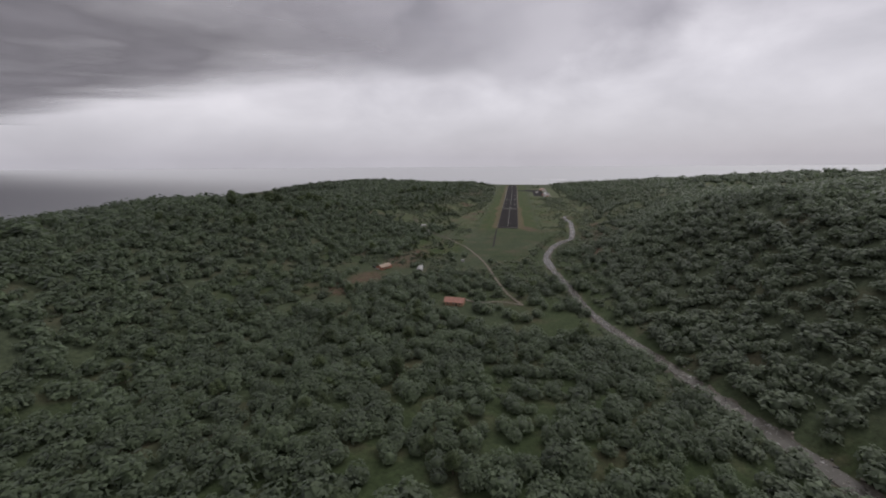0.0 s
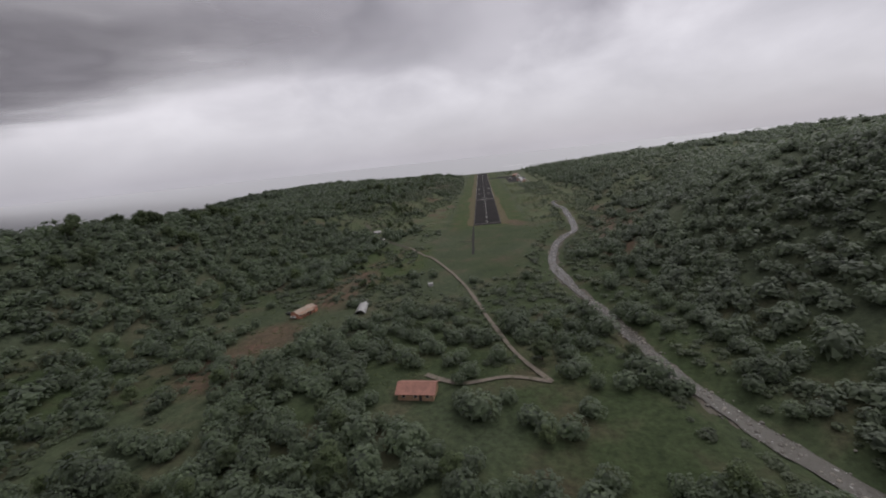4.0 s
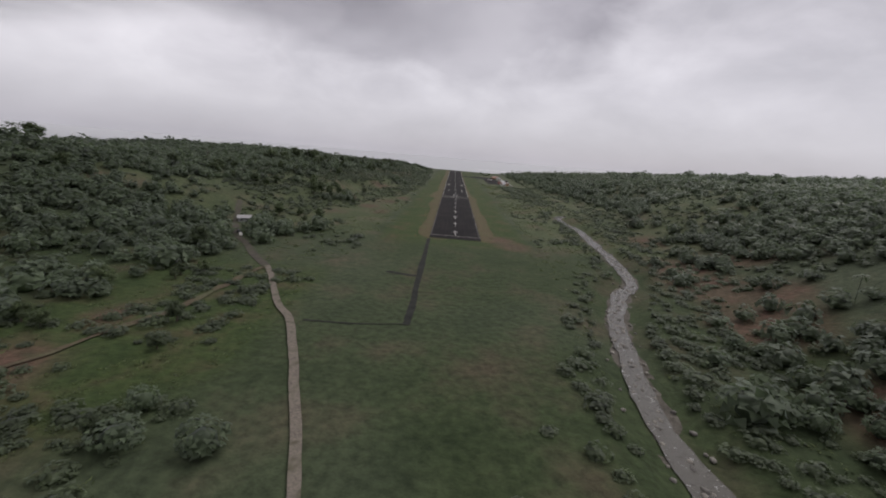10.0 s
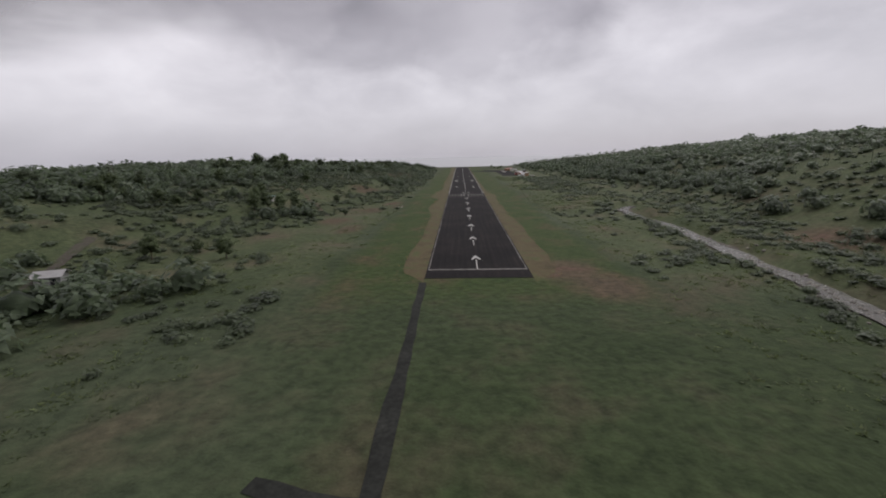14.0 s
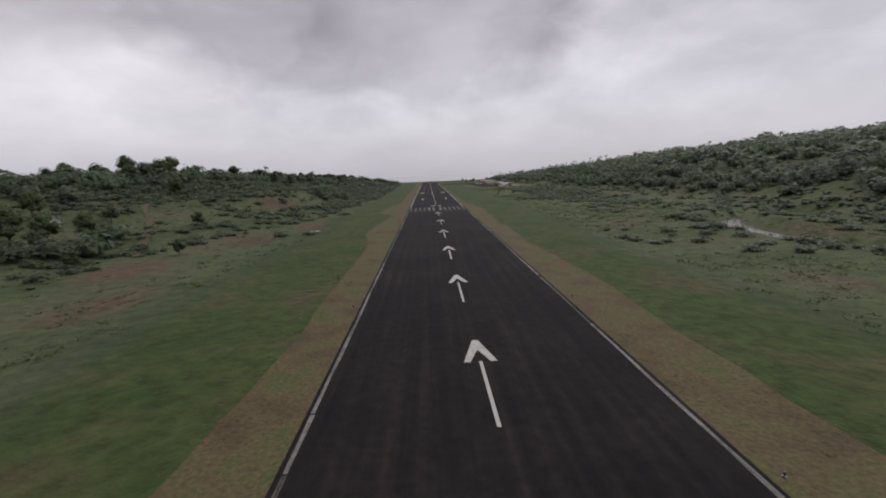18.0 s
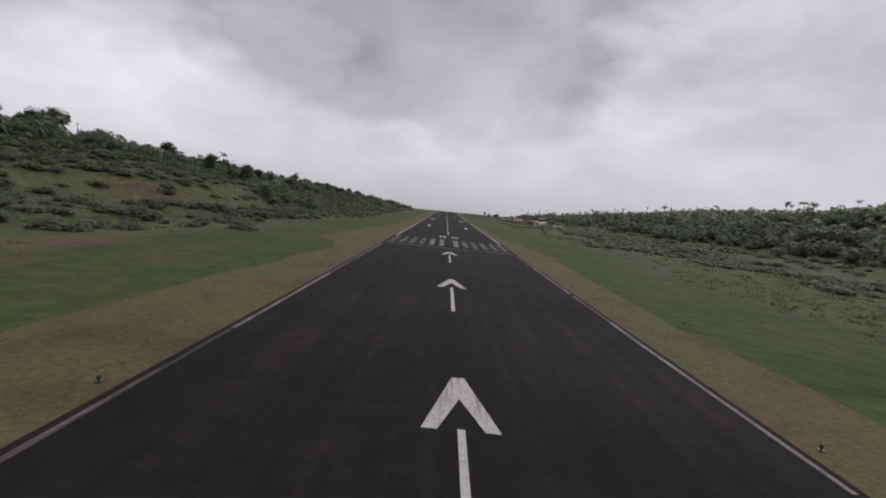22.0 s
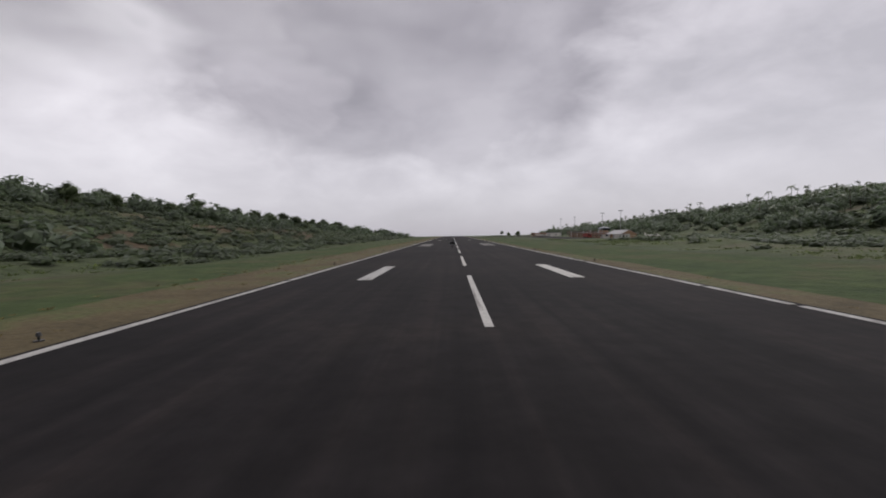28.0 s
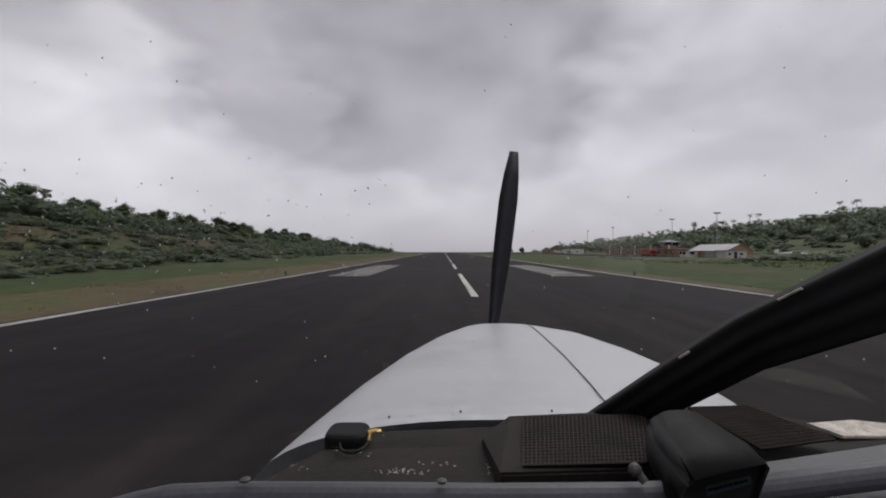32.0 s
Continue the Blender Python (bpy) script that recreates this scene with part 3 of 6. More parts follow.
def frame_digit(name, cx0, cx1, bars):
    bm = bmnew()
    for (a0, a1, b0, b1) in bars:
        box(bm, cx0 + a0 * (cx1 - cx0), cx0 + a1 * (cx1 - cx0), N0 + b0 * (N1 - N0), N0 + b1 * (N1 - N0), TOP + 0.002, TOP + 0.012)
    return part(name, bm, M_PAINT, runway)


frame_digit("digit_nought", -2.75, -0.75, [(0, 1, 0, 0.2), (0, 1, 0.8, 1), (0, 0.26, 0.2, 0.8), (0.74, 1, 0.2, 0.8)])
frame_digit("digit_nine", 0.95, 2.95, [(0, 1, 0.0, 0.16), (0.74, 1, 0.16, 0.84), (0, 1, 0.84, 1), (0, 0.26, 0.5, 0.84), (0.26, 0.74, 0.44, 0.58)])
for k, tip in enumerate((-7.8, -41.8, -73.9, -106.6, -138.8, -170.8, -205.2)):
    rect("arrow_shaft", -0.17, 0.17, tip - 17, tip - 5.5, M_PAINT)
    slab("arrow_head", [(0, tip), (0.35, tip), (1.75, tip - 5.6), (1.05, tip - 5.6), (0, tip - 2.6), (-1.05, tip - 5.6), (-1.75, tip - 5.6), (-0.35, tip)], M_PAINT)
for sx in (-1, 1):
    rect("touchdown_mark", min(sx * 8.1, sx * 9.3), max(sx * 8.1, sx * 9.3), 96.3, 110.8, M_PAINT, "white touchdown mark, scuffed")
    rect("aiming_point", min(sx * 8.3, sx * 12.0), max(sx * 8.3, sx * 12.0), 191, 219, M_EDGE, "wide worn white aiming point block")
    rect("touchdown_mark", min(sx * 8.1, sx * 9.3), max(sx * 8.1, sx * 9.3), 300, 315, M_EDGE, "white touchdown mark, scuffed")
    rect("touchdown_mark", min(sx * 8.1, sx * 9.3), max(sx * 8.1, sx * 9.3), 396, 411, M_EDGE, "white touchdown mark, scuffed")
for k in range(22):
    rect("centre_dash", -0.19, 0.19, 46.6 + 31.9 * k, 67.0 + 31.9 * k, M_PAINT)

# ---- verges beside the runway ----
def verge(sx, inner, y0, y1, seed):
    r = np.random.RandomState(seed)
    ys = np.arange(y0, y1, 5.0)
    west = np.interp(ys, [-236, -224, -190, -165, -100, -80, -52, -18, -7, -1, 32, 60, 100, 200, 760], [16.6, 23.5, 24, 21.5, 23, 25.2, 25.2, 22.5, 23.5, 30, 27.5, 24, 23.3, 24, 24])
    east = np.interp(ys, [-236, -224, -170, -148, -105, 0, 60, 200, 760], [16.6, 24.5, 24.7, 25.5, 22.4, 23, 19.5, 17.6, 17.4])
    out = (east if sx > 0 else west) + np.convolve(r.uniform(-1.8, 1.8, len(ys) + 6), np.ones(7) / 7, "valid") * 1.6
    vs, fs = [], []
    for k, (yy, o) in enumerate(zip(ys, out)):
        vs += [(sx * inner, yy, 0.03), (sx * (inner + o) / 2, yy, 0.035), (sx * o, yy, 0.03)]
    for k in range(len(ys) - 1):
        a = k * 3
        for q in (a, a + 1):
            fs.append((q, q + 1, q + 4, q + 3) if sx > 0 else (q + 3, q + 4, q + 1, q))
    ob = link_mesh("verge_east" if sx > 0 else "verge_west", vs, fs, M_VERGE)
    return tagged(ob, "brown dry grass verge along the runway", "verge", kind="structure")


verge(-1, HALF, -236, 760, 41)
verge(1, HALF, -236, 760, 42)


# ---- woods ----
def crown_shape(seed, leaves, size, flat=0.8, core=0.62, sub=1):
    """A crown: a small rough core and many leaf sprays round it, in a unit ball."""
    r = np.random.RandomState(seed)
    bm = bmnew()
    bmesh.ops.create_icosphere(bm, subdivisions=sub, radius=core)
    bm.verts.ensure_lookup_table()
    vs = [np.array(v.co) * r.uniform(0.75, 1.22) for v in bm.verts]
    fs = [tuple(v.index for v in f.verts) for f in bm.faces]
    bm.free()
    lobes = r.normal(size=(6, 3))
    lobes[:, 2] = np.abs(lobes[:, 2])
    lobes /= np.linalg.norm(lobes, axis=1)[:, None]
    for k in range(leaves):
        d = r.normal(size=3)
        d[2] = abs(d[2]) * 0.95 - 0.22
        d /= np.linalg.norm(d)
        rad = 0.62 + 0.40 * max(0, (lobes @ d).max()) ** 3 + r.uniform(-0.12, 0.12)
        c = d * rad
        n = d * 0.7 + np.array((0, 0, 0.55)) + r.normal(size=3) * 0.32
        n /= np.linalg.norm(n)
        a = np.cross(n, r.normal(size=3))
        a /= np.linalg.norm(a)
        b = np.cross(n, a)
        s = size * r.uniform(0.55, 1.3)
        base = len(vs)
        vs += [c + a * s * 1.1, c - a * s * 0.6 + b * s * 0.75, c - a * s * 0.6 - b * s * 0.75]
        fs.append((base, base + 1, base + 2))
    v = np.array(vs)
    v[:, 2] *= flat
    return v, fs


def scatter(name, spots, shapes, mat, label, category):
    """One object of many crowns; spots: x, y, z, radius, height factor, turn, shape."""
    vs, ls, counts, off = [], [], [], 0
    for x, y, z, rad, hf, turn, k in spots:
        v, fs, flat_l, cnt = shapes[int(k)]
        c, s = math.cos(turn), math.sin(turn)
        q = np.empty_like(v)
        q[:, 0] = (v[:, 0] * c - v[:, 1] * s) * rad + x
        q[:, 1] = (v[:, 0] * s + v[:, 1] * c) * rad + y
        q[:, 2] = v[:, 2] * rad * hf + z
        vs.append(q)
        ls.append(flat_l + off)
        counts.append(cnt)
        off += len(v)
    V, L, C = np.concatenate(vs), np.concatenate(ls), np.concatenate(counts)
    me = bpy.data.meshes.new(name)
    me.vertices.add(len(V))
    me.vertices.foreach_set("co", V.astype(np.float32).ravel())
    me.loops.add(len(L))
    me.loops.foreach_set("vertex_index", L.astype(np.int32))
    me.polygons.add(len(C))
    me.polygons.foreach_set("loop_start", np.concatenate([[0], np.cumsum(C)[:-1]]).astype(np.int32))
    me.polygons.foreach_set("use_smooth", np.ones(len(C), bool))
    me.update(calc_edges=True)
    me.materials.append(mat)
    return tagged(new(name, me), label, category, kind="stuff")


def pack(v, fs):
    return v, fs, np.array([i for f in fs for i in f]), np.array([len(f) for f in fs])


def feet(x, y):
    dl = -x - np.interp(y, [-900, -620, -520, -330, -220, -60, 60, 300, 700], [120, 150, 165, 150, 120, 75, 50, 46, 60])
    dr = x - np.interp(y, [-900, -560, -400, -250, -100, 40, 160, 300, 700], [120, 75, 62, 108, 120, 150, 120, 112, 112])
    return dl, dr


TRACK_LINES = [along(p) for p in ([(-150, -190), (-112, -269), (-76, -317), (-56, -355), (-33, -402), (-15, -455), (6, -538), (17, -562)],
                                  [(-76, -319), (-78, -345), (-83, -375), (-98, -412), (-101, -434), (-108, -462), (-118, -490)])]
CLEAR = [(-112, -483, 22), (-77, -484, 15), (-31, -565, 15), (-126, -233, 9), (-118, -515, 20), (-122, -92, 8), (-100, 290, 16), (-120, 385, 14), (-57, -41, 8), (-128, -76, 7)]


def wooded(x, y):
    """Chance from 0 to 1 that a tree stands here."""
    dl, dr = feet(x, y)
    slope = np.maximum(dl, dr)
    p = 0.97 * sstep(-8, 22, slope)
    # beside the strip the western slope is rough pasture with clumps; trees close up towards the ridge
    open_w = sstep(-250, -205, y) * (x < 0)
    ridge_w = 0.85 * sstep(70, 115, dl)
    clump_w = 0.6 * sstep(0.22, 0.46, wave(x, y * 0.8, 21, 66)) * sstep(4, 16, dl)
    p = np.where(x < 0, p * (1 - open_w) + open_w * np.maximum(ridge_w, clump_w), p)
    # east: a shelf of meadow over the stream, then groves with gaps
    open_e = sstep(-290, -230, y) * (x > 0)
    shelf = sstep(14, 44, dr) * (0.20 + 0.75 * sstep(-0.25, 0.3, wave(x, y, 27, 67)))
    p = np.where(x > 0, p * (1 - open_e) + open_e * shelf, p)
    # open brown banks above the stream bend
    p = p * (1 - 0.75 * sstep(46, 26, np.hypot((x - 112) * 0.9, (y + 300) * 0.55)))
    p = np.maximum(p, 0.9 * sstep(-52, -34, dl) * sstep(-215, -255, y) * sstep(-440, -395, y) * sstep(-0.35, 0.0, wave(x, y, 23, 65)))
    p = p * (1 - 0.3 * sstep(0.12, 0.5, wave(x, y, 48, 61)))
    floor = (0.16 + 0.8 * sstep(-0.1, 0.3, wave(x, y, 30, 63))) * sstep(-470, -540, y) + 0.04 * (y < -400)
    p = np.where((slope < 0) & (y < -240), np.maximum(p, floor), p)
    p = np.maximum(p, 0.95 * sstep(-585, -640, y) * sstep(-0.7, -0.2, wave(x, y, 40, 64)))
    p = p * ((np.abs(x) > 50) | (y < -420) | (y > 790))
    p = p * sstep(np.where(y < -480, 4.5, 12), np.where(y < -480, 7.5, 18), away(x, y, RIVER_LINE))
    for tl in TRACK_LINES:
        p = p * sstep(5, 8, away(x, y, tl))
    for px, py, pr in CLEAR:
        p = p * (np.hypot(x - px, y - py) > pr)
    p = p * ~((x > 60) & (x < 106) & (y > 262) & (y < 560))
    p = p * (y < 850) * (land(x, y) > -7)
    return p


rs = np.random.RandomState(11)
SPARSE = [pack(*crown_shape(200 + k, 38, 0.33, 0.8, 0.62)) for k in range(6)]
SHAPES = [pack(*crown_shape(100 + k, 84, 0.235, 0.9, 0.60)) for k in range(6)] + [pack(*crown_shape(120 + k, 230, 0.14, 0.9, 0.62)) for k in range(6)] + [pack(*crown_shape(140 + k, 44, 0.32, 0.9, 0.60)) for k in range(6)]


def sow(n, x0, x1, y0, y1, rad, cell, test, hf=(0.8, 1.25), sink=0.25):
    gxs, gys = np.arange(x0, x1, cell), np.arange(y0, y1, cell)
    X, Y = np.meshgrid(gxs, gys)
    X = X.ravel() + rs.uniform(-0.5, 0.5, X.size) * cell
    Y = Y.ravel() + rs.uniform(-0.5, 0.5, Y.size) * cell
    keep = rs.uniform(size=X.size) < test(X, Y)
    X, Y = X[keep], Y[keep]
    if len(X) > n:
        pick = rs.permutation(len(X))[:n]
        X, Y = X[pick], Y[pick]
    R = rs.uniform(rad[0], rad[1], len(X)) * (1 + 0.4 * (rs.uniform(size=len(X)) > 0.88))
    H = rs.uniform(hf[0], hf[1], len(X))
    Z = land(X, Y) + R * H * sink + 0.9
    return np.stack([X, Y, Z, R, H, rs.uniform(0, 6.28, len(X)), rs.randint(0, 6, len(X))], 1)


woods_near = sow(11000, -330, 330, -860, 850, (3.0, 5.2), 5.6, wooded)
woods_far_w = sow(2300, -680, -330, -1000, 850, (6, 9.5), 13, wooded)
woods_far_e = sow(2900, 330, 800, -1000, 850, (6, 9.5), 13, wooded)
close = (woods_near[:, 0] > -150) & (woods_near[:, 0] < 90) & (woods_near[:, 1] < -400) & (woods_near[:, 1] > -740)
distant = (np.abs(woods_near[:, 0]) > 215) | (woods_near[:, 1] > 420)
woods_near[:, 6] += np.where(close, 6, np.where(distant, 12, 0))
# eastern woods short of the airport take the haze-paled leaf colour
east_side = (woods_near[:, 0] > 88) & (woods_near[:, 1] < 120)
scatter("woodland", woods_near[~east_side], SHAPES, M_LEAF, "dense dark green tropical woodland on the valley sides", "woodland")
scatter("woodland", woods_near[east_side], SHAPES, M_GROVE_HAZED, "plantation woods on the eastern slopes, green paled for haze", "woodland")
scatter("woodland", woods_far_w, SPARSE, M_LEAF, "far dark green wooded hills", "woodland")
scatter("woodland", woods_far_e, SPARSE, M_GROVE_HAZED, "far wooded hills, green paled for haze", "woodland")


def scrubby(x, y):
    dl, dr = feet(x, y)
    slope = np.maximum(dl, dr)
    p = 0.45 * sstep(0.0, 0.5, wave(x, y, 17, 71)) * sstep(46, 56, np.abs(x))
    valley = 0.9 * sstep(-0.05, 0.3, wave(x, y, 21, 72)) * sstep(-250, -300, y)
    valley = valley * np.where((x > -62) & (x < 34) & (y > -430), 0.03, 1)
    p = np.maximum(p, valley)
    # thickets in the lush ground west of the farm track
    thicket = sstep(0.0, 0.3, wave(x, y, 12, 86)) * sstep(-44, -54, x) * sstep(-135, -115, x) * sstep(-315, -335, y) * sstep(-480, -455, y)
    p = np.maximum(p, 0.95 * thicket)
    # thick scrub over the western slope, thinner in bands
    belt = sstep(-0.45, -0.05, wave(x * 2.2, y * 0.7, 20, 73)) * sstep(0, 7, dl) * sstep(-240, -160, y) * sstep(-100, -150, y)
    belt = np.maximum(belt, sstep(-3, 1, dl) * sstep(7, 4, dl) * sstep(-160, -100, y) * sstep(-0.2, 0.15, wave(x, y, 24, 85)))
    p = np.maximum(p, 0.6 * belt)
    p = np.maximum(p, 0.4 * sstep(62, 75, x) * sstep(-190, -120, y) * sstep(240, 180, y) * sstep(-0.1, 0.3, wave(x, y, 13, 77)))
    p = np.maximum(p, 0.6 * sstep(6, 20, dr) * sstep(-330, -250, y) * sstep(-0.35, 0.2, wave(x, y * 0.8, 15, 80)))
    p = np.maximum(p, 0.5 * sstep(0, 14, dl) * sstep(-290, -240, y) * (1 - 0.75 * sstep(-190, -150, y) * sstep(40, 20, y)) * sstep(-0.1, 0.35, wave(x, y * 0.8, 14, 83)))
    p = np.maximum(p, 0.7 * sstep(-4, 6, dr) * sstep(-200, -120, y) * sstep(-0.3, 0.2, wave(x, y * 0.6, 16, 74)))
    p = np.maximum(p, 0.8 * sstep(-6, 4, slope) * sstep(30, 12, slope) * (y < 0))
    p = np.maximum(p, 0.75 * sstep(22, 16, away(x, y, RIVER_LINE)))
    p = p * sstep(7.5, 10, away(x, y, RIVER_LINE))
    p = np.maximum(p, 0.95 * sstep(66, 80, x + 4 * wave(x, y, 14, 87)) * sstep(128, 118, x) * sstep(30, 80, y) * sstep(262, 250, y))
    p = p * ((np.abs(x) > 47) | (y < -300))
    for tl in TRACK_LINES:
        p = p * sstep(2.5, 4, away(x, y, tl))
    for px, py, pr in CLEAR:
        p = p * (np.hypot(x - px, y - py) > pr * 0.8)
    return p * ~((x > 55) & (x < 125) & (y > 262) & (y < 600)) * (y < 800)


def hillside(x, y):
    """Thick scrub over the slope west of the strip, with a few bare bands."""
    dl, dr = feet(x, y)
    p = (0.25 + 0.75 * sstep(-0.55, -0.1, wave(x * 1.6, y * 0.7, 18, 78))) * sstep(-2, 6, dl) * sstep(-170, -110, y)
    # towards the threshold it keeps to the banks between grassy terraces, and to the ridge
    banks = 0.4 * sstep(0.45, 0.85, np.sin(dl / 6.5 + 1.9 * wave(x, y, 40, 11))) * sstep(-0.2, 0.25, wave(x, y, 26, 84)) + 0.06
    keep = 0.62 * sstep(10, 70, y)
    p = p * np.maximum(keep, np.maximum(banks, 0.9 * sstep(48, 70, dl)))
    for px, py, pr in ((-110, 240, 9), (-100, 300, 15), (-122, 385, 13), (-92, 425, 8)):
        p = p * (0.25 + 0.75 * sstep(pr * 0.7, pr * 1.3, np.hypot(x - px, (y - py) * 0.6)))
    return p


def tufted(x, y):
    p = 0.25 + 0.75 * sstep(-0.2, 0.3, wave(x, y, 9, 75))
    p = p * ((x < -52) | (x > 36) | (y < -440)) * (y < -230) * (away(x, y, RIVER_LINE) > 9)
    for tl in TRACK_LINES:
        p = p * (away(x, y, tl) > 2.6)
    return p


BUSH = [pack(*crown_shape(300 + k, 70, 0.225, 0.8, 0.58)) for k in range(6)] + [pack(*crown_shape(320 + k, 30, 0.33, 0.8, 0.60)) for k in range(6)]


def tuft_shape(seed, blades):
    """A tuft of narrow upright blades that lean outwards, in a unit ball."""
    r = np.random.RandomState(seed)
    vs, fs = [], []
    for k in range(blades):
        a, d, lean = r.uniform(0, 6.28), r.uniform(0, 0.75), r.uniform(0.1, 0.6)
        o, w, h = np.array((math.cos(a) * d, math.sin(a) * d, -0.15)), r.uniform(0.10, 0.24), r.uniform(0.6, 1.25)
        q = r.uniform(0, 3.14)
        e = np.array((math.cos(q) * w, math.sin(q) * w, 0))
        base = len(vs)
        vs += [o - e, o + e, o + np.array((math.cos(a) * lean, math.sin(a) * lean, h))]
        fs.append((base, base + 1, base + 2))
    return np.array(vs), fs


TUFT = [pack(*tuft_shape(400 + k, 16)) for k in range(6)]
scrub_spots = sow(9000, -230, 260, -680, 640, (1.1, 3.0), 3.7, scrubby, hf=(0.45, 0.85), sink=0.1)
scrub_spots[:, 2] -= 0.75
scrub_spots[:, 6] += 6 * ((np.abs(scrub_spots[:, 0]) > 135) | (scrub_spots[:, 1] > 330))
slope_spots = sow(5000, -190, -44, -170, 640, (1.2, 3.0), 3.5, hillside, hf=(0.4, 0.8), sink=0.1)
slope_spots[:, 2] -= 0.75
slope_spots[:, 6] += 6 * ((slope_spots[:, 0] < -135) | (slope_spots[:, 1] > 380))
scatter("scrub", slope_spots, BUSH, M_SHRUB, "thick dark green scrub on the slope above the strip", "scrub")
scatter("scrub", scrub_spots, BUSH, M_SHRUB, "low green scrub and bushes on the banks", "scrub")
tuft_spots = sow(2000, -150, 110, -560, -230, (0.8, 1.9), 2.8, tufted, hf=(0.14, 0.26), sink=0.0)
tuft_spots[:, 2] -= 0.9


def rough_pasture(x, y):
    """Rank grass between the mown strip and the slopes."""
    p = (0.15 + 0.85 * sstep(-0.3, 0.3, wave(x, y * 0.7, 12, 76))) * sstep(43, 50, np.abs(x)) * (away(x, y, RIVER_LINE) > 7)
    p = p * (1 - 0.6 * (x < 0))
    return p * ~((x > 55) & (x < 125) & (y > 262) & (y < 600))


def dry_verge(x, y):
    return (0.3 + 0.7 * sstep(-0.3, 0.4, wave(x, y, 7, 79))) * (np.abs(x) > 15.9) * (np.abs(x) < np.where((x > 0) & (y > 40), 18.5, 25))


pasture_spots = sow(9000, -135, 130, -245, 330, (0.7, 1.7), 2.5, rough_pasture, hf=(0.16, 0.36), sink=0.0)
pasture_spots[:, 2] -= 0.95
verge_spots = np.concatenate([sow(1500, x0, x0 + 9.5, -234, 330, (0.14, 0.36), 1.6, dry_verge, hf=(0.3, 0.6), sink=0.0) for x0 in (-25.4, 15.9)])
verge_spots[:, 2] -= 0.9
scatter("tall_grass", tuft_spots, TUFT, M_TUFT, "uneven tufts of tall green grass on the valley floor", "grass")
scatter("rough_grass", pasture_spots, TUFT, M_TUFT, "rank green pasture grass in tufts beside the strip", "grass")
scatter("dry_grass", verge_spots, TUFT, M_STRAW, "short straw-brown grass tufts along the runway edge", "grass")

# rocks in the stream
rk = np.random.RandomState(5)
rock_shapes = []
for k in range(4):
    bm = bmnew()
    bmesh.ops.create_icosphere(bm, subdivisions=1, radius=1)
    rock_shapes.append(pack(np.array([np.array(v.co) * rk.uniform(0.7, 1.15) for v in bm.verts]), [tuple(v.index for v in f.verts) for f in bm.faces]))
    bm.free()
rock_spots = []
for k in range(900):
    p = RIVER_LINE[rk.randint(0, len(RIVER_LINE))]
    a, d = rk.uniform(0, 6.28), abs(rk.normal(0, 3.6))
    qx, qy = p[0] + math.cos(a) * d, p[1] + math.sin(a) * d
    rock_spots.append((qx, qy, float(land(qx, qy)) + 0.35, rk.uniform(0.25, 0.9), 0.6, rk.uniform(0, 6), rk.randint(0, 4)))
scatter("river_rocks", rock_spots, rock_shapes, M_ROCK, "pale boulders and cobbles in the stream", "rocks")


# ---- single trees ----
def link_data(name, v, fs, mat):
    me = bpy.data.meshes.new(name)
    me.from_pydata([tuple(q) for q in v], [], fs)
    me.materials.append(mat)
    me.update()
    return me


def make_tree(seed, height, rad, label):
    r = np.random.RandomState(seed)
    tree = empty("tree", Matrix.Identity(4), label, "tree", "broadleaf trees of the valley")
    bm = bmnew()
    top = Vector((r.uniform(-0.4, 0.4), r.uniform(-0.4, 0.4), height * 0.62))
    rod(bm, (0, 0, -0.6), top, 0.30, 0.16, 7)
    ends = []
    for k in range(5):
        a = k * 1.26 + r.uniform(-0.4, 0.4)
        e = top + Vector((math.cos(a) * rad * 0.55, math.sin(a) * rad * 0.55, height * r.uniform(-0.04, 0.26)))
        rod(bm, top * r.uniform(0.6, 0.95), e, 0.11, 0.04, 5)
        ends.append(e)
    part("trunk", bm, M_BARK, tree)
    vs, fs = [], []
    low = [Vector((math.cos(a) * rad * 0.5, math.sin(a) * rad * 0.5, height * r.uniform(0.38, 0.55))) for a in (0.6, 2.4, 4.4)]
    for k, e in enumerate(ends + low + [top + Vector((r.uniform(-0.8, 0.8), r.uniform(-0.8, 0.8), height * 0.34)), top]):
        v, f = crown_shape(seed * 7 + k, 210, 0.135, 0.95, 0.60)
        o = len(vs)
        s = rad * r.uniform(0.36, 0.66)
        vs += [q * s + np.array(e) for q in v]
        fs += [tuple(i + o for i in q) for q in f]
    crown = new("crown", link_data("crown", vs, fs, M_LEAF_NEAR))
    crown.parent = tree
    return tree


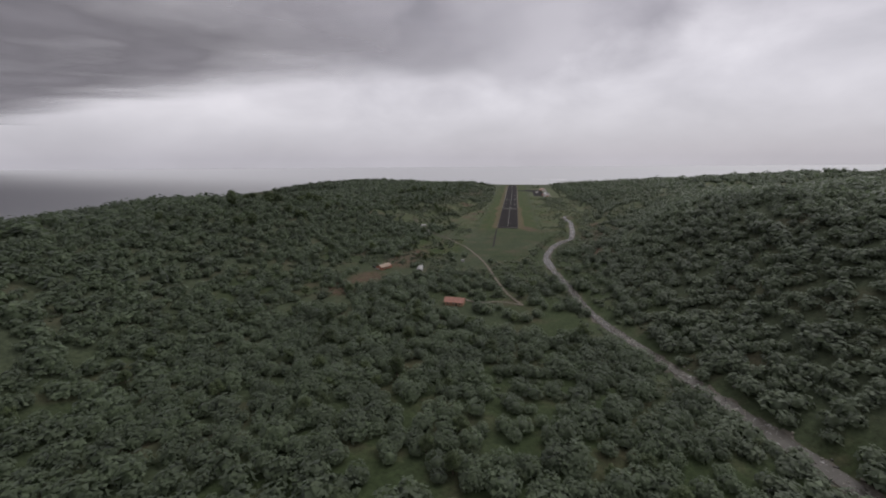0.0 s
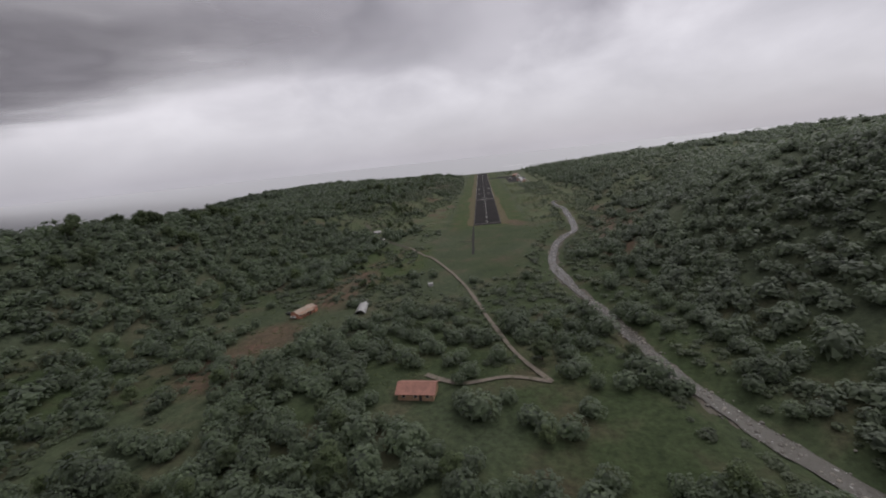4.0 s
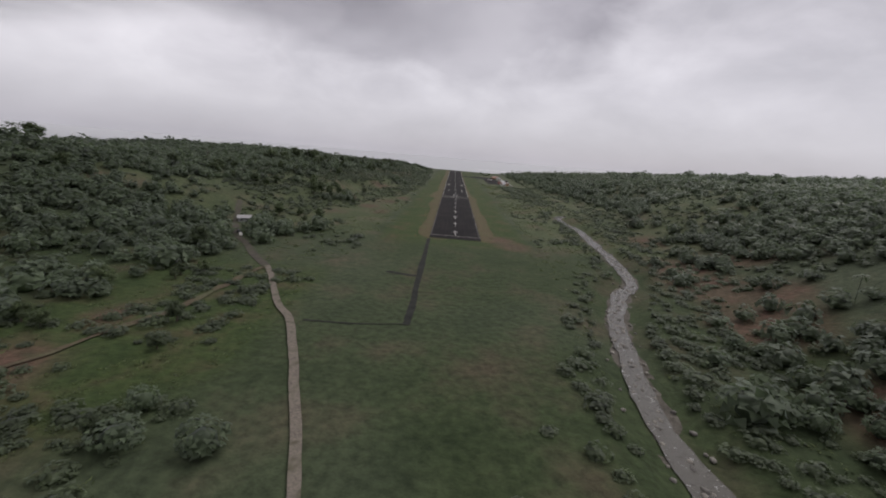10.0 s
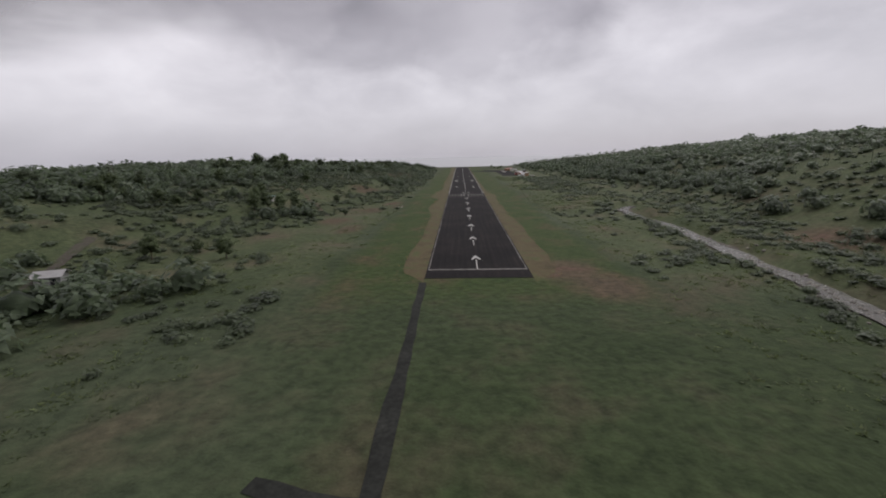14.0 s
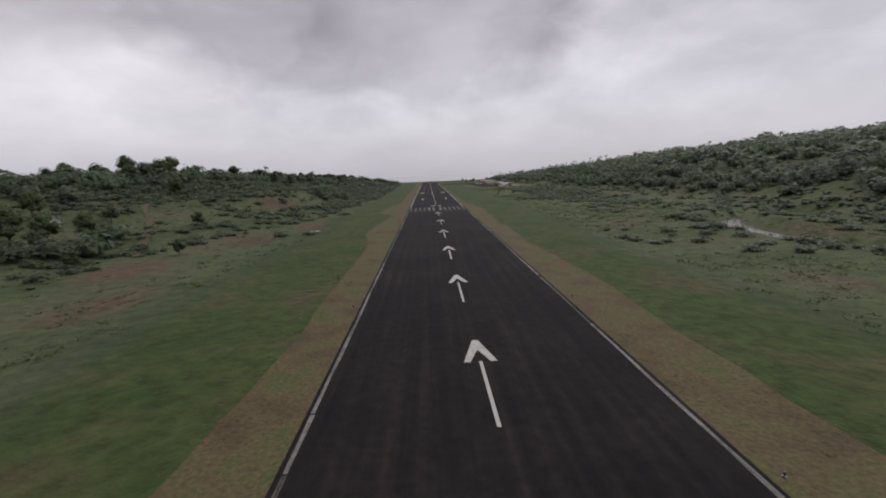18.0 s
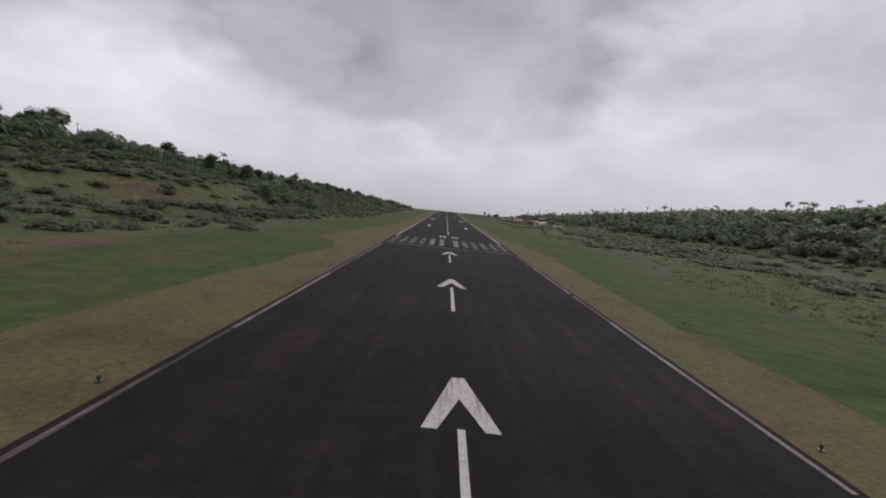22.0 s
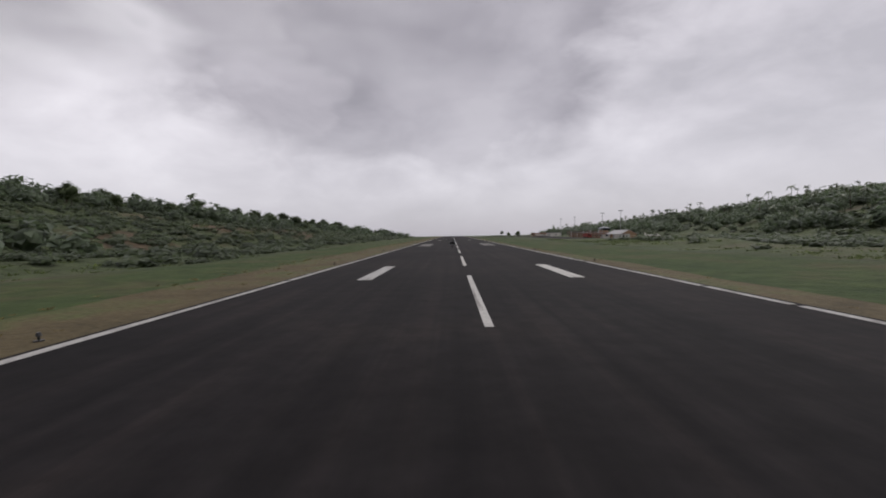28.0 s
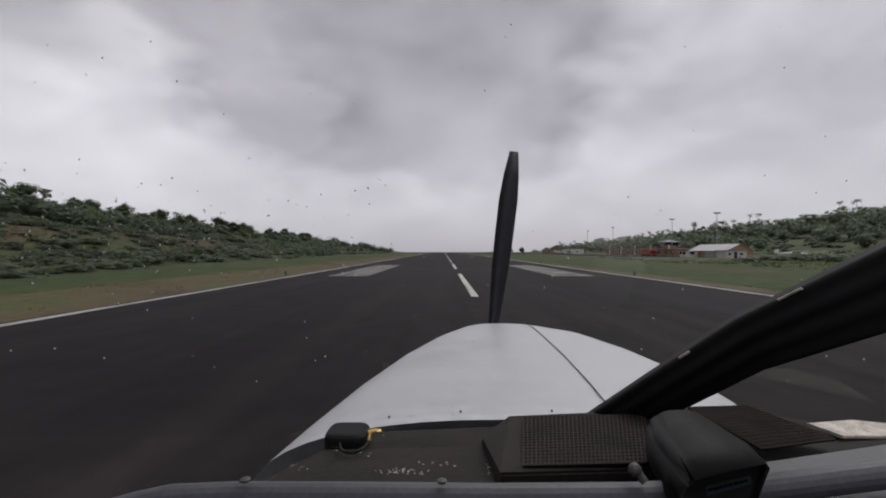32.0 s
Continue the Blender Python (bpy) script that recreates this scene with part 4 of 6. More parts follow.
def make_palm(seed, height):
    r = np.random.RandomState(seed)
    palm = empty("palm_tree", Matrix.Identity(4), "tall slender coconut palm above the woods", "palm tree", "coconut palms on the ridges")
    bm = bmnew()
    p = Vector((0, 0, -0.8))
    lean = r.uniform(-0.12, 0.12, 2)
    for k in range(5):
        q = Vector((lean[0] * (k + 1) ** 1.4 * height * 0.1, lean[1] * (k + 1) ** 1.4 * height * 0.1, height * (k + 1) / 5))
        rod(bm, p, q, 0.20 - 0.018 * k, 0.18 - 0.018 * k, 6)
        p = q
    part("trunk", bm, M_BARK, palm)
    vs, fs = [], []
    for k in range(13):
        a = k * 2.4 + r.uniform(-0.2, 0.2)
        rise = r.uniform(0.1, 1.7)
        L = r.uniform(2.2, 2.9)
        d = np.array((math.cos(a), math.sin(a), 0))
        sd = np.array((-math.sin(a), math.cos(a), 0))
        prev = None
        for m in range(5):
            u = m / 4
            c = np.array(p) + d * L * u * (1 - 0.18 * u) + np.array((0, 0, rise * L * 0.75 * u - 0.95 * L * u * u))
            w = 0.42 * math.sin(0.35 + 2.7 * u) * (1 - 0.4 * u)
            row = [c + sd * w - np.array((0, 0, w * 0.5)), c, c - sd * w - np.array((0, 0, w * 0.5))]
            o = len(vs)
            vs += row
            if prev is not None:
                fs += [(prev, prev + 1, o + 1, o), (prev + 1, prev + 2, o + 2, o + 1)]
            prev = o
    crown = new("crown", link_data("fronds", vs, fs, M_PALM))
    crown.parent = palm
    return palm


def palm_shape(seed):
    """A far palm as one unit shape: thin trunk and arched fronds, one unit tall."""
    r = np.random.RandomState(seed)
    vs, fs = [], []
    for a in (0, 2.1, 4.2):
        vs += [(0.018 * math.cos(a), 0.018 * math.sin(a), -0.1), (0.012 * math.cos(a), 0.012 * math.sin(a), 0.98)]
    fs += [(0, 2, 3, 1), (2, 4, 5, 3), (4, 0, 1, 5)]
    for k in range(11):
        a, rise, length = k * 2.4 + r.uniform(-0.3, 0.3), r.uniform(0.1, 1.7), r.uniform(0.20, 0.29)
        d, sd = np.array((math.cos(a), math.sin(a), 0)), np.array((-math.sin(a), math.cos(a), 0))
        o = len(vs)
        for u, w in ((0, 0.008), (0.4, 0.045), (0.8, 0.036), (1.0, 0.004)):
            c = np.array((0, 0, 0.97)) + d * length * u + np.array((0, 0, rise * length * 0.8 * u - 1.0 * length * u * u))
            vs += [tuple(c + sd * w - np.array((0, 0, w * 0.6))), tuple(c + np.array((0, 0, 0.004))), tuple(c - sd * w - np.array((0, 0, w * 0.6)))]
        for m in range(3):
            q = o + 3 * m
            fs += [(q, q + 1, q + 4, q + 3), (q + 1, q + 2, q + 5, q + 4)]
    return np.array(vs, float), fs


def palmy(x, y):
    dl, dr = feet(x, y)
    east = 0.75 * sstep(35, 80, dr) * sstep(-0.3, 0.3, wave(x, y, 34, 91)) * sstep(-330, -230, y)
    west = 0.10 * sstep(90, 130, dl) * sstep(-260, -180, y)
    return (east + west + 0.06 * (np.maximum(dl, dr) > 30)) * (y < 800)


grove = np.concatenate([sow(900, 110, 420, -500, 800, (6.0, 9.5), 10, palmy, hf=(0.95, 1.1), sink=0.0), sow(160, -420, -120, -600, 640, (6.0, 9.5), 12, palmy, hf=(0.95, 1.1), sink=0.0)])
grove[:, 2] -= 1.0
scatter("palm_grove", grove, [pack(*palm_shape(500 + k)) for k in range(6)], M_PALM, "hundreds of far coconut palms over the wooded ridges", "palms")


def at_ground(x, y, turn=0.0, s=1.0, drop=0.0):
    return Matrix.Translation((x, y, float(land(x, y)) - drop)) @ Matrix.Rotation(turn, 4, "Z") @ Matrix.Scale(s, 4)


TREES = [make_tree(3, 8.5, 4.2, "broad-crowned dark green tree on the hillside"), make_tree(4, 10.5, 4.8, "tall rounded dark green tree on the ridge"),
         make_tree(5, 6.5, 3.4, "low bushy green tree in rough grass")]
PALMS = [make_palm(8, 9.5), make_palm(9, 11.5), make_palm(10, 8.0)]


def put_tree(kind, x, y, s=1.0):
    """Moves the first of a kind to its place, then copies it."""
    base = kind
    m = at_ground(x, y, random.uniform(0, 6.28), 1.0)
    if not base.get("set"):
        base.matrix_world = m
        base["set"] = 1
        return base
    ob = copy_thing(base, m)
    ob.scale = (s, s, s * random.uniform(0.9, 1.15))
    return ob


# ridge trees on the west side
yy = -130.0
while yy < 640:
    f = float(np.interp(yy, [-220, -60, 60, 300, 700], [120, 75, 50, 46, 60]))
    put_tree(TREES[1], -f - random.uniform(85, 150), yy, random.uniform(0.55, 1.05))
    yy += random.uniform(7, 22)
for k in range(46):
    yq = random.uniform(-150, 600)
    f = float(np.interp(yq, [-220, -60, 60, 300, 700], [120, 75, 50, 46, 60]))
    put_tree(TREES[0], -f - random.uniform(70, 135), yq, random.uniform(0.5, 0.9))
for k in range(34):
    put_tree(TREES[1], random.uniform(-330, -215), random.uniform(-520, -190), random.uniform(0.8, 1.25))
# the tall clump that crowns the western ridge
for k in range(10):
    put_tree(TREES[(1, 0, 1, 2)[k % 4]], -197 - 5.2 * k + random.uniform(-2, 2), 117 - 6.5 * k + random.uniform(-8, 8), (1.45, 1.5, 1.05, 1.5)[k % 4] * random.uniform(0.8, 1.08))
# dark round trees about the hut on the western slope, and single ones in the pasture
for xq, yq, sc in ((-117, -90, 1.0), (-110, -84, 0.85), (-123, -95, 1.1), (-133, -88, 0.9), (-138, -70, 0.95), (-104, -92, 0.7), (-112, -100, 0.75), (-127, -104, 1.0),
                   (-92, -55, 0.75), (-117, -204, 0.9), (-108, -190, 0.75), (-91, -201, 0.85), (-97, -214, 0.7), (-120, -60, 0.8), (-88, -118, 0.6), (-74, -100, 0.5)):
    put_tree(TREES[0 if sc > 0.8 else 2], xq, yq, sc)
for xq, yq, sc in ((-246, -63, 1.35), (-252, -52, 1.2), (-240, -70, 1.1)):
    put_tree(PALMS[1], xq, yq, sc)
# valley floor and near woods
for k in range(60):
    xq, yq = random.uniform(-128, -56), random.uniform(-470, -325)
    if float(wave(np.array([xq]), np.array([yq]), 12, 86)[0]) > 0.12 and float(away(np.array([xq]), np.array([yq]), TRACK_LINES[0])[0]) > 7 and float(away(np.array([xq]), np.array([yq]), TRACK_LINES[1])[0]) > 7:
        put_tree(TREES[2], xq, yq, random.uniform(0.45, 0.85))
n_set = 0
while n_set < 110:
    xq, yq = random.uniform(-190, 60), random.uniform(-800, -300)
    if random.random() < float(wooded(np.array([xq]), np.array([yq]))[0]) * 1.1:
        put_tree(random.choice((TREES[0], TREES[2], TREES[2])), xq, yq, random.uniform(0.7, 1.15))
        n_set += 1
# palms on the east and west ridges
for k in range(105):
    yq = random.uniform(-120, 760)
    f = float(np.interp(yq, [-250, -100, 40, 160, 300, 700], [108, 120, 150, 120, 112, 112]))
    put_tree(random.choice(PALMS), f + random.uniform(60, 190), yq, random.uniform(0.75, 1.1))
for k in range(16):
    put_tree(random.choice(PALMS), random.uniform(-420, -210), random.uniform(-60, 500), random.uniform(0.8, 1.1))
for xq, yq in ((74, 560), (78, 585), (84, 610), (70, 600), (66, 640), (88, 640)):
    put_tree(TREES[2], xq, yq, random.uniform(0.6, 0.9))
for ob in TREES + PALMS:
    if "set" in ob:
        del ob["set"]


# ---- buildings ----
def gable_roof(bm, x0, x1, y0, y1, ze, zr, over=0.5, thick=0.12, along_y=True):
    """Two roof slabs with thickness; ridge along y or x."""
    if along_y:
        cxm = (x0 + x1) / 2
        for xa in (x0 - over, x1 + over):
            zb = ze - (zr - ze) * over / ((x1 - x0) / 2)
            vs = [bm.verts.new(p) for p in ((xa, y0 - over, zb), (xa, y1 + over, zb), (cxm, y1 + over, zr), (cxm, y0 - over, zr))]
            vt = [bm.verts.new((v.co.x, v.co.y, v.co.z + thick)) for v in vs]
            for q in ((0, 1, 2, 3),):
                bm.faces.new([vs[i] for i in q])
                bm.faces.new([vt[i] for i in q][::-1])
            for i in range(4):
                j = (i + 1) % 4
                bm.faces.new((vs[i], vt[i], vt[j], vs[j]))
    else:
        cym = (y0 + y1) / 2
        for ya in (y0 - over, y1 + over):
            zb = ze - (zr - ze) * over / ((y1 - y0) / 2)
            vs = [bm.verts.new(p) for p in ((x0 - over, ya, zb), (x1 + over, ya, zb), (x1 + over, cym, zr), (x0 - over, cym, zr))]
            vt = [bm.verts.new((v.co.x, v.co.y, v.co.z + thick)) for v in vs]
            bm.faces.new(vs)
            bm.faces.new(vt[::-1])
            for i in range(4):
                j = (i + 1) % 4
                bm.faces.new((vs[i], vt[i], vt[j], vs[j]))
    bmesh.ops.recalc_face_normals(bm, faces=bm.faces)
    return bm


def gable_walls(bm, x0, x1, y0, y1, ze, zr, along_y=True):
    box(bm, x0, x1, y0, y1, -0.4, ze)
    if along_y:
        for ya, yb in ((y0, y0 + 0.25), (y1 - 0.25, y1)):
            a = [bm.verts.new(p) for p in ((x0, ya, ze), (x1, ya, ze), ((x0 + x1) / 2, ya, zr))]
            b = [bm.verts.new((v.co.x, yb, v.co.z)) for v in a]
            bm.faces.new(a), bm.faces.new(b[::-1])
            for i in range(3):
                bm.faces.new((a[i], b[i], b[(i + 1) % 3], a[(i + 1) % 3]))
    else:
        for xa, xb in ((x0, x0 + 0.25), (x1 - 0.25, x1)):
            a = [bm.verts.new(p) for p in ((xa, y0, ze), (xa, y1, ze), (xa, (y0 + y1) / 2, zr))]
            b = [bm.verts.new((xb, v.co.y, v.co.z)) for v in a]
            bm.faces.new(a), bm.faces.new(b[::-1])
            for i in range(3):
                bm.faces.new((a[i], b[i], b[(i + 1) % 3], a[(i + 1) % 3]))
    bmesh.ops.recalc_face_normals(bm, faces=bm.faces)
    return bm


def window(parent, x, y, z, w, h, face):
    """Framed window set 3 cm proud on a wall that faces -y ('s'), -x ('w') or +x ('e')."""
    bm, pn = bmnew(), bmnew()
    if face == "s":
        box(bm, x - w / 2, x + w / 2, y - 0.06, y + 0.02, z - h / 2, z + h / 2)
        box(pn, x - w / 2 + 0.08, x + w / 2 - 0.08, y - 0.075, y - 0.061, z - h / 2 + 0.08, z + h / 2 - 0.08)
    else:
        sg = -1 if face == "w" else 1
        xs = sorted((x + sg * 0.06, x - sg * 0.02))
        box(bm, xs[0], xs[1], y - w / 2, y + w / 2, z - h / 2, z + h / 2)
        xp = sorted((x + sg * 0.061, x + sg * 0.075))
        box(pn, xp[0], xp[1], y - w / 2 + 0.08, y + w / 2 - 0.08, z - h / 2 + 0.08, z + h / 2 - 0.08)
    wn = part("window", bm, M_WHITE, parent)
    part("pane", pn, M_GLASSDARK, wn)
    return wn


def house(x, y, turn, lx, ly, ze, zr, wall_mat, roof_mat, label, windows=3, porch=False):
    h = empty("house", at_ground(x, y, turn), label, "house")
    part("wall", gable_walls(bmnew(), -lx / 2, lx / 2, -ly / 2, ly / 2, ze, zr, False), wall_mat, h)
    part("roof", gable_roof(bmnew(), -lx / 2, lx / 2, -ly / 2, ly / 2, ze, zr, 0.8, 0.14, False), roof_mat, h)
    for k in range(windows):
        xx = -lx / 2 + lx * (k + 0.5) / windows
        window(h, xx, -ly / 2, ze * 0.55, 1.3, 1.1, "s")
    bm = bmnew()
    box(bm, lx * 0.1, lx * 0.1 + 1.0, -ly / 2 - 0.05, -ly / 2 + 0.02, 0, 2.05)
    part("door", bm, M_DARK, h)
    if porch:
        bm = bmnew()
        box(bm, -lx / 2, lx / 2 - 2.2, -ly / 2 - 1.9, -ly / 2 - 0.9, 2.5, 2.62)
        part("porch_roof", bm, roof_mat, h)
        for k in range(5):
            bm = bmnew()
            xx = -lx / 2 + 0.3 + (lx - 2.8) * k / 4
            box(bm, xx - 0.12, xx + 0.12, -ly / 2 - 1.85, -ly / 2 - 1.61, -0.3, 2.5)
            part("porch_post", bm, M_ORANGE, h)
    return h


house(-112.5, -475.5, radians(64), 12.5, 7, 2.9, 4.3, M_ORANGE, M_TANROOF, "long orange house with salmon sheet roof in a clearing", 5, True)
long_house = [o for o in scene.objects if o.name.startswith("house")][0]
part("side_roof", box(bmnew(), 4.3, 7.4, -4.4, 3.9, 3.05, 3.2), M_REDROOF, long_house, "rust-red lean-to roof")
part("side_wall", box(bmnew(), 4.6, 7.1, -4.1, 3.6, -0.4, 3.05), M_ORANGE, long_house)
part("parapet", box(bmnew(), -6.4, 4.2, -3.75, -3.55, 2.95, 3.25), M_ORANGE, long_house)
house(-31, -566, radians(-6), 13, 8, 3.0, 5.0, M_TAN, M_REDROOF, "rust-red roofed house among dark trees", 3)
house(-126, -233, radians(20), 6.5, 5, 2.7, 3.8, M_PLASTIC_SHEET, M_GREYROOF, "small white house under trees by the lane", 2)
house(-128, -76, radians(-35), 5.5, 4.5, 2.5, 3.4, M_WHITE, M_TEALROOF, "small hut with a blue-grey sheet roof among trees", 2)
house(-236, 40, radians(-25), 10, 7, 2.9, 4.4, M_WHITE, M_GREYROOF, "pale hillside house with grey roof", 2)


def make_car(x, y, turn, mat, label, z=None):
    c = empty("car", at_ground(x, y, turn), label, "car")
    bm = bmnew()
    box(bm, -0.85, 0.85, -2.1, 2.1, 0.35, 0.95, 0.12)
    r = bmesh.ops.create_cube(bm, size=1, matrix=Matrix.Translation((0, -0.2, 1.2)) @ Matrix.Diagonal((1.5, 2.3, 0.55, 1)))
    for v in r["verts"]:
        if v.co.z > 1.2:
            v.co.x *= 0.85
            v.co.y = -0.2 + (v.co.y + 0.2) * 0.75
    part("body", bm, mat, c)
    bm = bmnew()
    box(bm, -0.78, 0.78, -1.15, 0.72, 1.02, 1.36, 0.03)
    part("window", bm, M_GLASSDARK, c)
    for sx in (-0.8, 0.8):
        for sy in (-1.35, 1.35):
            bm = bmnew()
            rod(bm, (sx - 0.1, sy, 0.32), (sx + 0.1, sy, 0.32), 0.33, None, 14)
            w = part("wheel", bm, M_TYRE, c)
            bm = bmnew()
            rod(bm, (sx - 0.11, sy, 0.32), (sx + 0.11, sy, 0.32), 0.18, None, 10)
            part("rim", bm, M_STEEL, w)
    return c


make_car(-116.5, -480.5, 1.2, M_WHITE, "white car parked beside the long house")
make_car(-122.5, -474, 1.0, M_DARK, "dark car parked beside the long house")
make_car(-111, -268, 0.5, M_WHITE, "white car parked on the lane")
make_car(-115, -262, 0.6, M_DARK, "dark car parked on the lane")

# polytunnel with half its sheet gone
pt = empty("polytunnel", at_ground(-77.6, -473, radians(7)), "half-covered polytunnel with white plastic sheet and bare hoops", "polytunnel")
for k in range(9):
    bm = bmnew()
    yk = -10 + k * 2.5
    pv = [Vector((2.9 * math.cos(a), yk, 2.5 * math.sin(a))) for a in np.linspace(0, math.pi, 9)]
    for a, b in zip(pv[:-1], pv[1:]):
        rod(bm, a, b, 0.07, None, 5)
    part("hoop", bm, M_STEEL, pt)
vs, fs = [], []
for j, yk in enumerate(np.linspace(-10, 3.5, 7)):
    for i, a in enumerate(np.linspace(0, math.pi, 11)):
        vs.append((2.98 * math.cos(a), -10 + (yk + 10) * (1.0 + 0.20 * math.cos(a) + 0.10 * math.sin(i * 2.3)), 2.58 * math.sin(a) + 0.05 * math.sin(i * 2 + j)))
for j in range(6):
    for i in range(10):
        a = j * 11 + i
        fs.append((a, a + 1, a + 12, a + 11))
link_mesh("sheet", vs, fs, M_PLASTIC_SHEET, pt, True)

# shed roof lying in the rough grass
sh = empty("shed", at_ground(-41, -439, 0.3), "small white sheet-roofed shed in rough grass", "shed")
part("wall", box(bmnew(), -1.4, 1.4, -1.1, 1.1, -0.2, 1.8), M_GREYROOF, sh)
part("roof", gable_roof(bmnew(), -1.4, 1.4, -1.1, 1.1, 1.8, 2.3, 0.25, 0.06, False), M_PLASTIC_SHEET, sh)

# broken concrete slab on bare earth at the edge of the strip
cs = empty("concrete_slab", at_ground(-46.6, -60.8, 0.35), "pale broken concrete slab lying on bare earth", "slab")
bm = bmnew()
box(bm, -1.6, 1.5, -0.55, 0.5, -0.1, 0.16, 0.03)
for v in bm.verts:
    v.co.x += 0.18 * math.sin(v.co.y * 9)
part("slab", bm, M_WHITE, cs)

# utility pole beside the tall trees on the ridge
up_pole = empty("utility_pole", at_ground(-190, 119), "bare wooden utility pole on the ridge", "pole")
part("pole", rod(bmnew(), (0, 0, -0.8), (0, 0, 13), 0.17, 0.11, 8), M_BARK, up_pole)
part("crossarm", box(bmnew(), -1.0, 1.0, -0.07, 0.07, 12.2, 12.4), M_BARK, up_pole)

# hangar beside the apron
hg = empty("hangar", at_ground(91, 285), "brown hangar with pale grey sheet roof beside the apron", "hangar")
part("wall", gable_walls(bmnew(), -4, 4, 0, 20, 2.4, 4.4, True), M_TAN, hg)
part("roof", gable_roof(bmnew(), -4, 4, 0, 20, 2.4, 4.4, 0.4, 0.12, True), M_GREYROOF, hg, "pale grey sheet roof")
bm = bmnew()
box(bm, -4.12, -3.95, 2.0, 11.0, 0, 2.2)
part("door", bm, M_GREYROOF, hg, "grey sliding hangar door")
for k in range(5):
    bm = bmnew()
    box(bm, -4.2, -4.121, 2.0 + k * 2.2, 2.15 + k * 2.2, 0, 2.2)
    part("door_rail", bm, M_STEEL, hg)
an = empty("annex", at_ground(86.3, 282), "low white flat-roofed annex in front of the hangar", "annex")
part("wall", box(bmnew(), -3.2, 3.2, -2.0, 2.0, -0.3, 2.3), M_WHITE, an)
part("roof", box(bmnew(), -3.5, 3.5, -2.3, 2.3, 2.3, 2.45), M_PLASTIC_SHEET, an)
window(an, -1.9, -2.0, 1.3, 1.0, 0.8, "s")
window(an, 1.6, -2.0, 1.3, 1.0, 0.8, "s")
bm = bmnew()
box(bm, -0.5, 0.4, -2.06, -1.98, 0, 1.95)
part("door", bm, M_DARK, an)

# terminal being extended: rows of bare columns, low blocks, tower
tm = empty("terminal", at_ground(92, 352), "unfinished ochre terminal with rows of bare columns", "terminal")
part("wall", box(bmnew(), -3, 9, -34, 36, -0.3, 3.0), M_TAN, tm)
part("roof", box(bmnew(), -3.6, 9.6, -34.6, 36.6, 3.0, 3.3), M_GREYROOF, tm)
for k in range(15):
    bm = bmnew()
    yk = -33 + k * 4.9
    box(bm, -5.2, -4.8, yk - 0.2, yk + 0.2, -0.3, 4.6 + 0.5 * math.sin(k * 2.1))
    part("column", bm, M_TANROOF if k % 3 else M_WHITE, tm)
for k in range(14):
    window(tm, -3, -31 + k * 4.9, 1.6, 2.2, 1.3, "w")
part("beam", box(bmnew(), -5.25, -4.75, -33, 36, 3.35, 3.6), M_TANROOF, tm)
for k, (bx, by, sx2, sy2, hz, mm, lb) in enumerate(((88, 313, 4, 4, 2.6, M_TAN, "ochre flat-roofed block beside the hangar"), (85, 302, 2.2, 2, 2.0, M_WHITE, "white flat-roofed block beside the apron"),
                                                  (90, 505, 6, 14, 3.0, M_TAN, "long ochre building at the far apron"), (96, 470, 5, 9, 3.4, M_WHITE, "white building at the far apron"),
                                                  (96, 540, 6, 8, 3.2, M_WHITE, "far white building near the shore"))):
    bl = empty("airport_building", at_ground(bx, by), lb, "building")
    part("wall", box(bmnew(), -sx2, sx2, -sy2, sy2, -0.3, hz), mm, bl)
    part("roof", box(bmnew(), -sx2 - 0.4, sx2 + 0.4, -sy2 - 0.4, sy2 + 0.4, hz, hz + 0.22), M_GREYROOF if k % 2 else M_REDROOF, bl)
    for q in range(2):
        window(bl, -sx2, -sy2 / 2 + q * sy2, 1.5, 1.6, 1.1, "w")
    window(bl, 0, -sy2, 1.5, 1.6, 1.1, "s")
tw = empty("control_tower", at_ground(97, 338), "squat control tower with dark blue roof", "tower")
part("shaft", box(bmnew(), -2.2, 2.2, -2.2, 2.2, -0.3, 4.6), M_TAN, tw)
part("cabin", box(bmnew(), -2.8, 2.8, -2.8, 2.8, 4.6, 6.0), M_GLASSDARK, tw, "dark glazed tower cabin")
bm = bmnew()
bmesh.ops.create_cone(bm, cap_ends=True, segments=4, radius1=4.8, radius2=0.6, depth=1.1, matrix=Matrix.Translation((0, 0, 6.55)) @ Matrix.Rotation(radians(45), 4, "Z"))
part("roof", bm, M_BLUEROOF, tw)
# fire engine
fe = empty("fire_engine", at_ground(82.5, 327, 0.1), "red fire engine parked before the terminal", "fire engine")
part("body", box(bmnew(), -1.2, 1.2, -2.2, 3.2, 0.6, 2.7, 0.08), M_RED, fe)
part("cab", box(bmnew(), -1.15, 1.15, -4.1, -2.25, 0.6, 2.4, 0.15), M_RED, fe)
part("windscreen", box(bmnew(), -1.0, 1.0, -4.14, -4.05, 1.5, 2.2), M_GLASSDARK, fe)
for sx in (-1.05, 1.05):
    for sy in (-3.1, 0.4, 2.0):
        bm = bmnew()
        rod(bm, (sx - 0.15, sy, 0.5), (sx + 0.15, sy, 0.5), 0.5, None, 14)
        part("wheel", bm, M_TYRE, fe)
ap = slab("apron", [(60, 300), (88, 300), (88, 520), (40, 520), (40, 505), (15.7, 492), (15.7, 470), (40, 462), (60, 440)], M_ASPHALT, parent=None, z=0.05)
tagged(ap, "dark asphalt apron and taxiway", "apron", kind="structure")


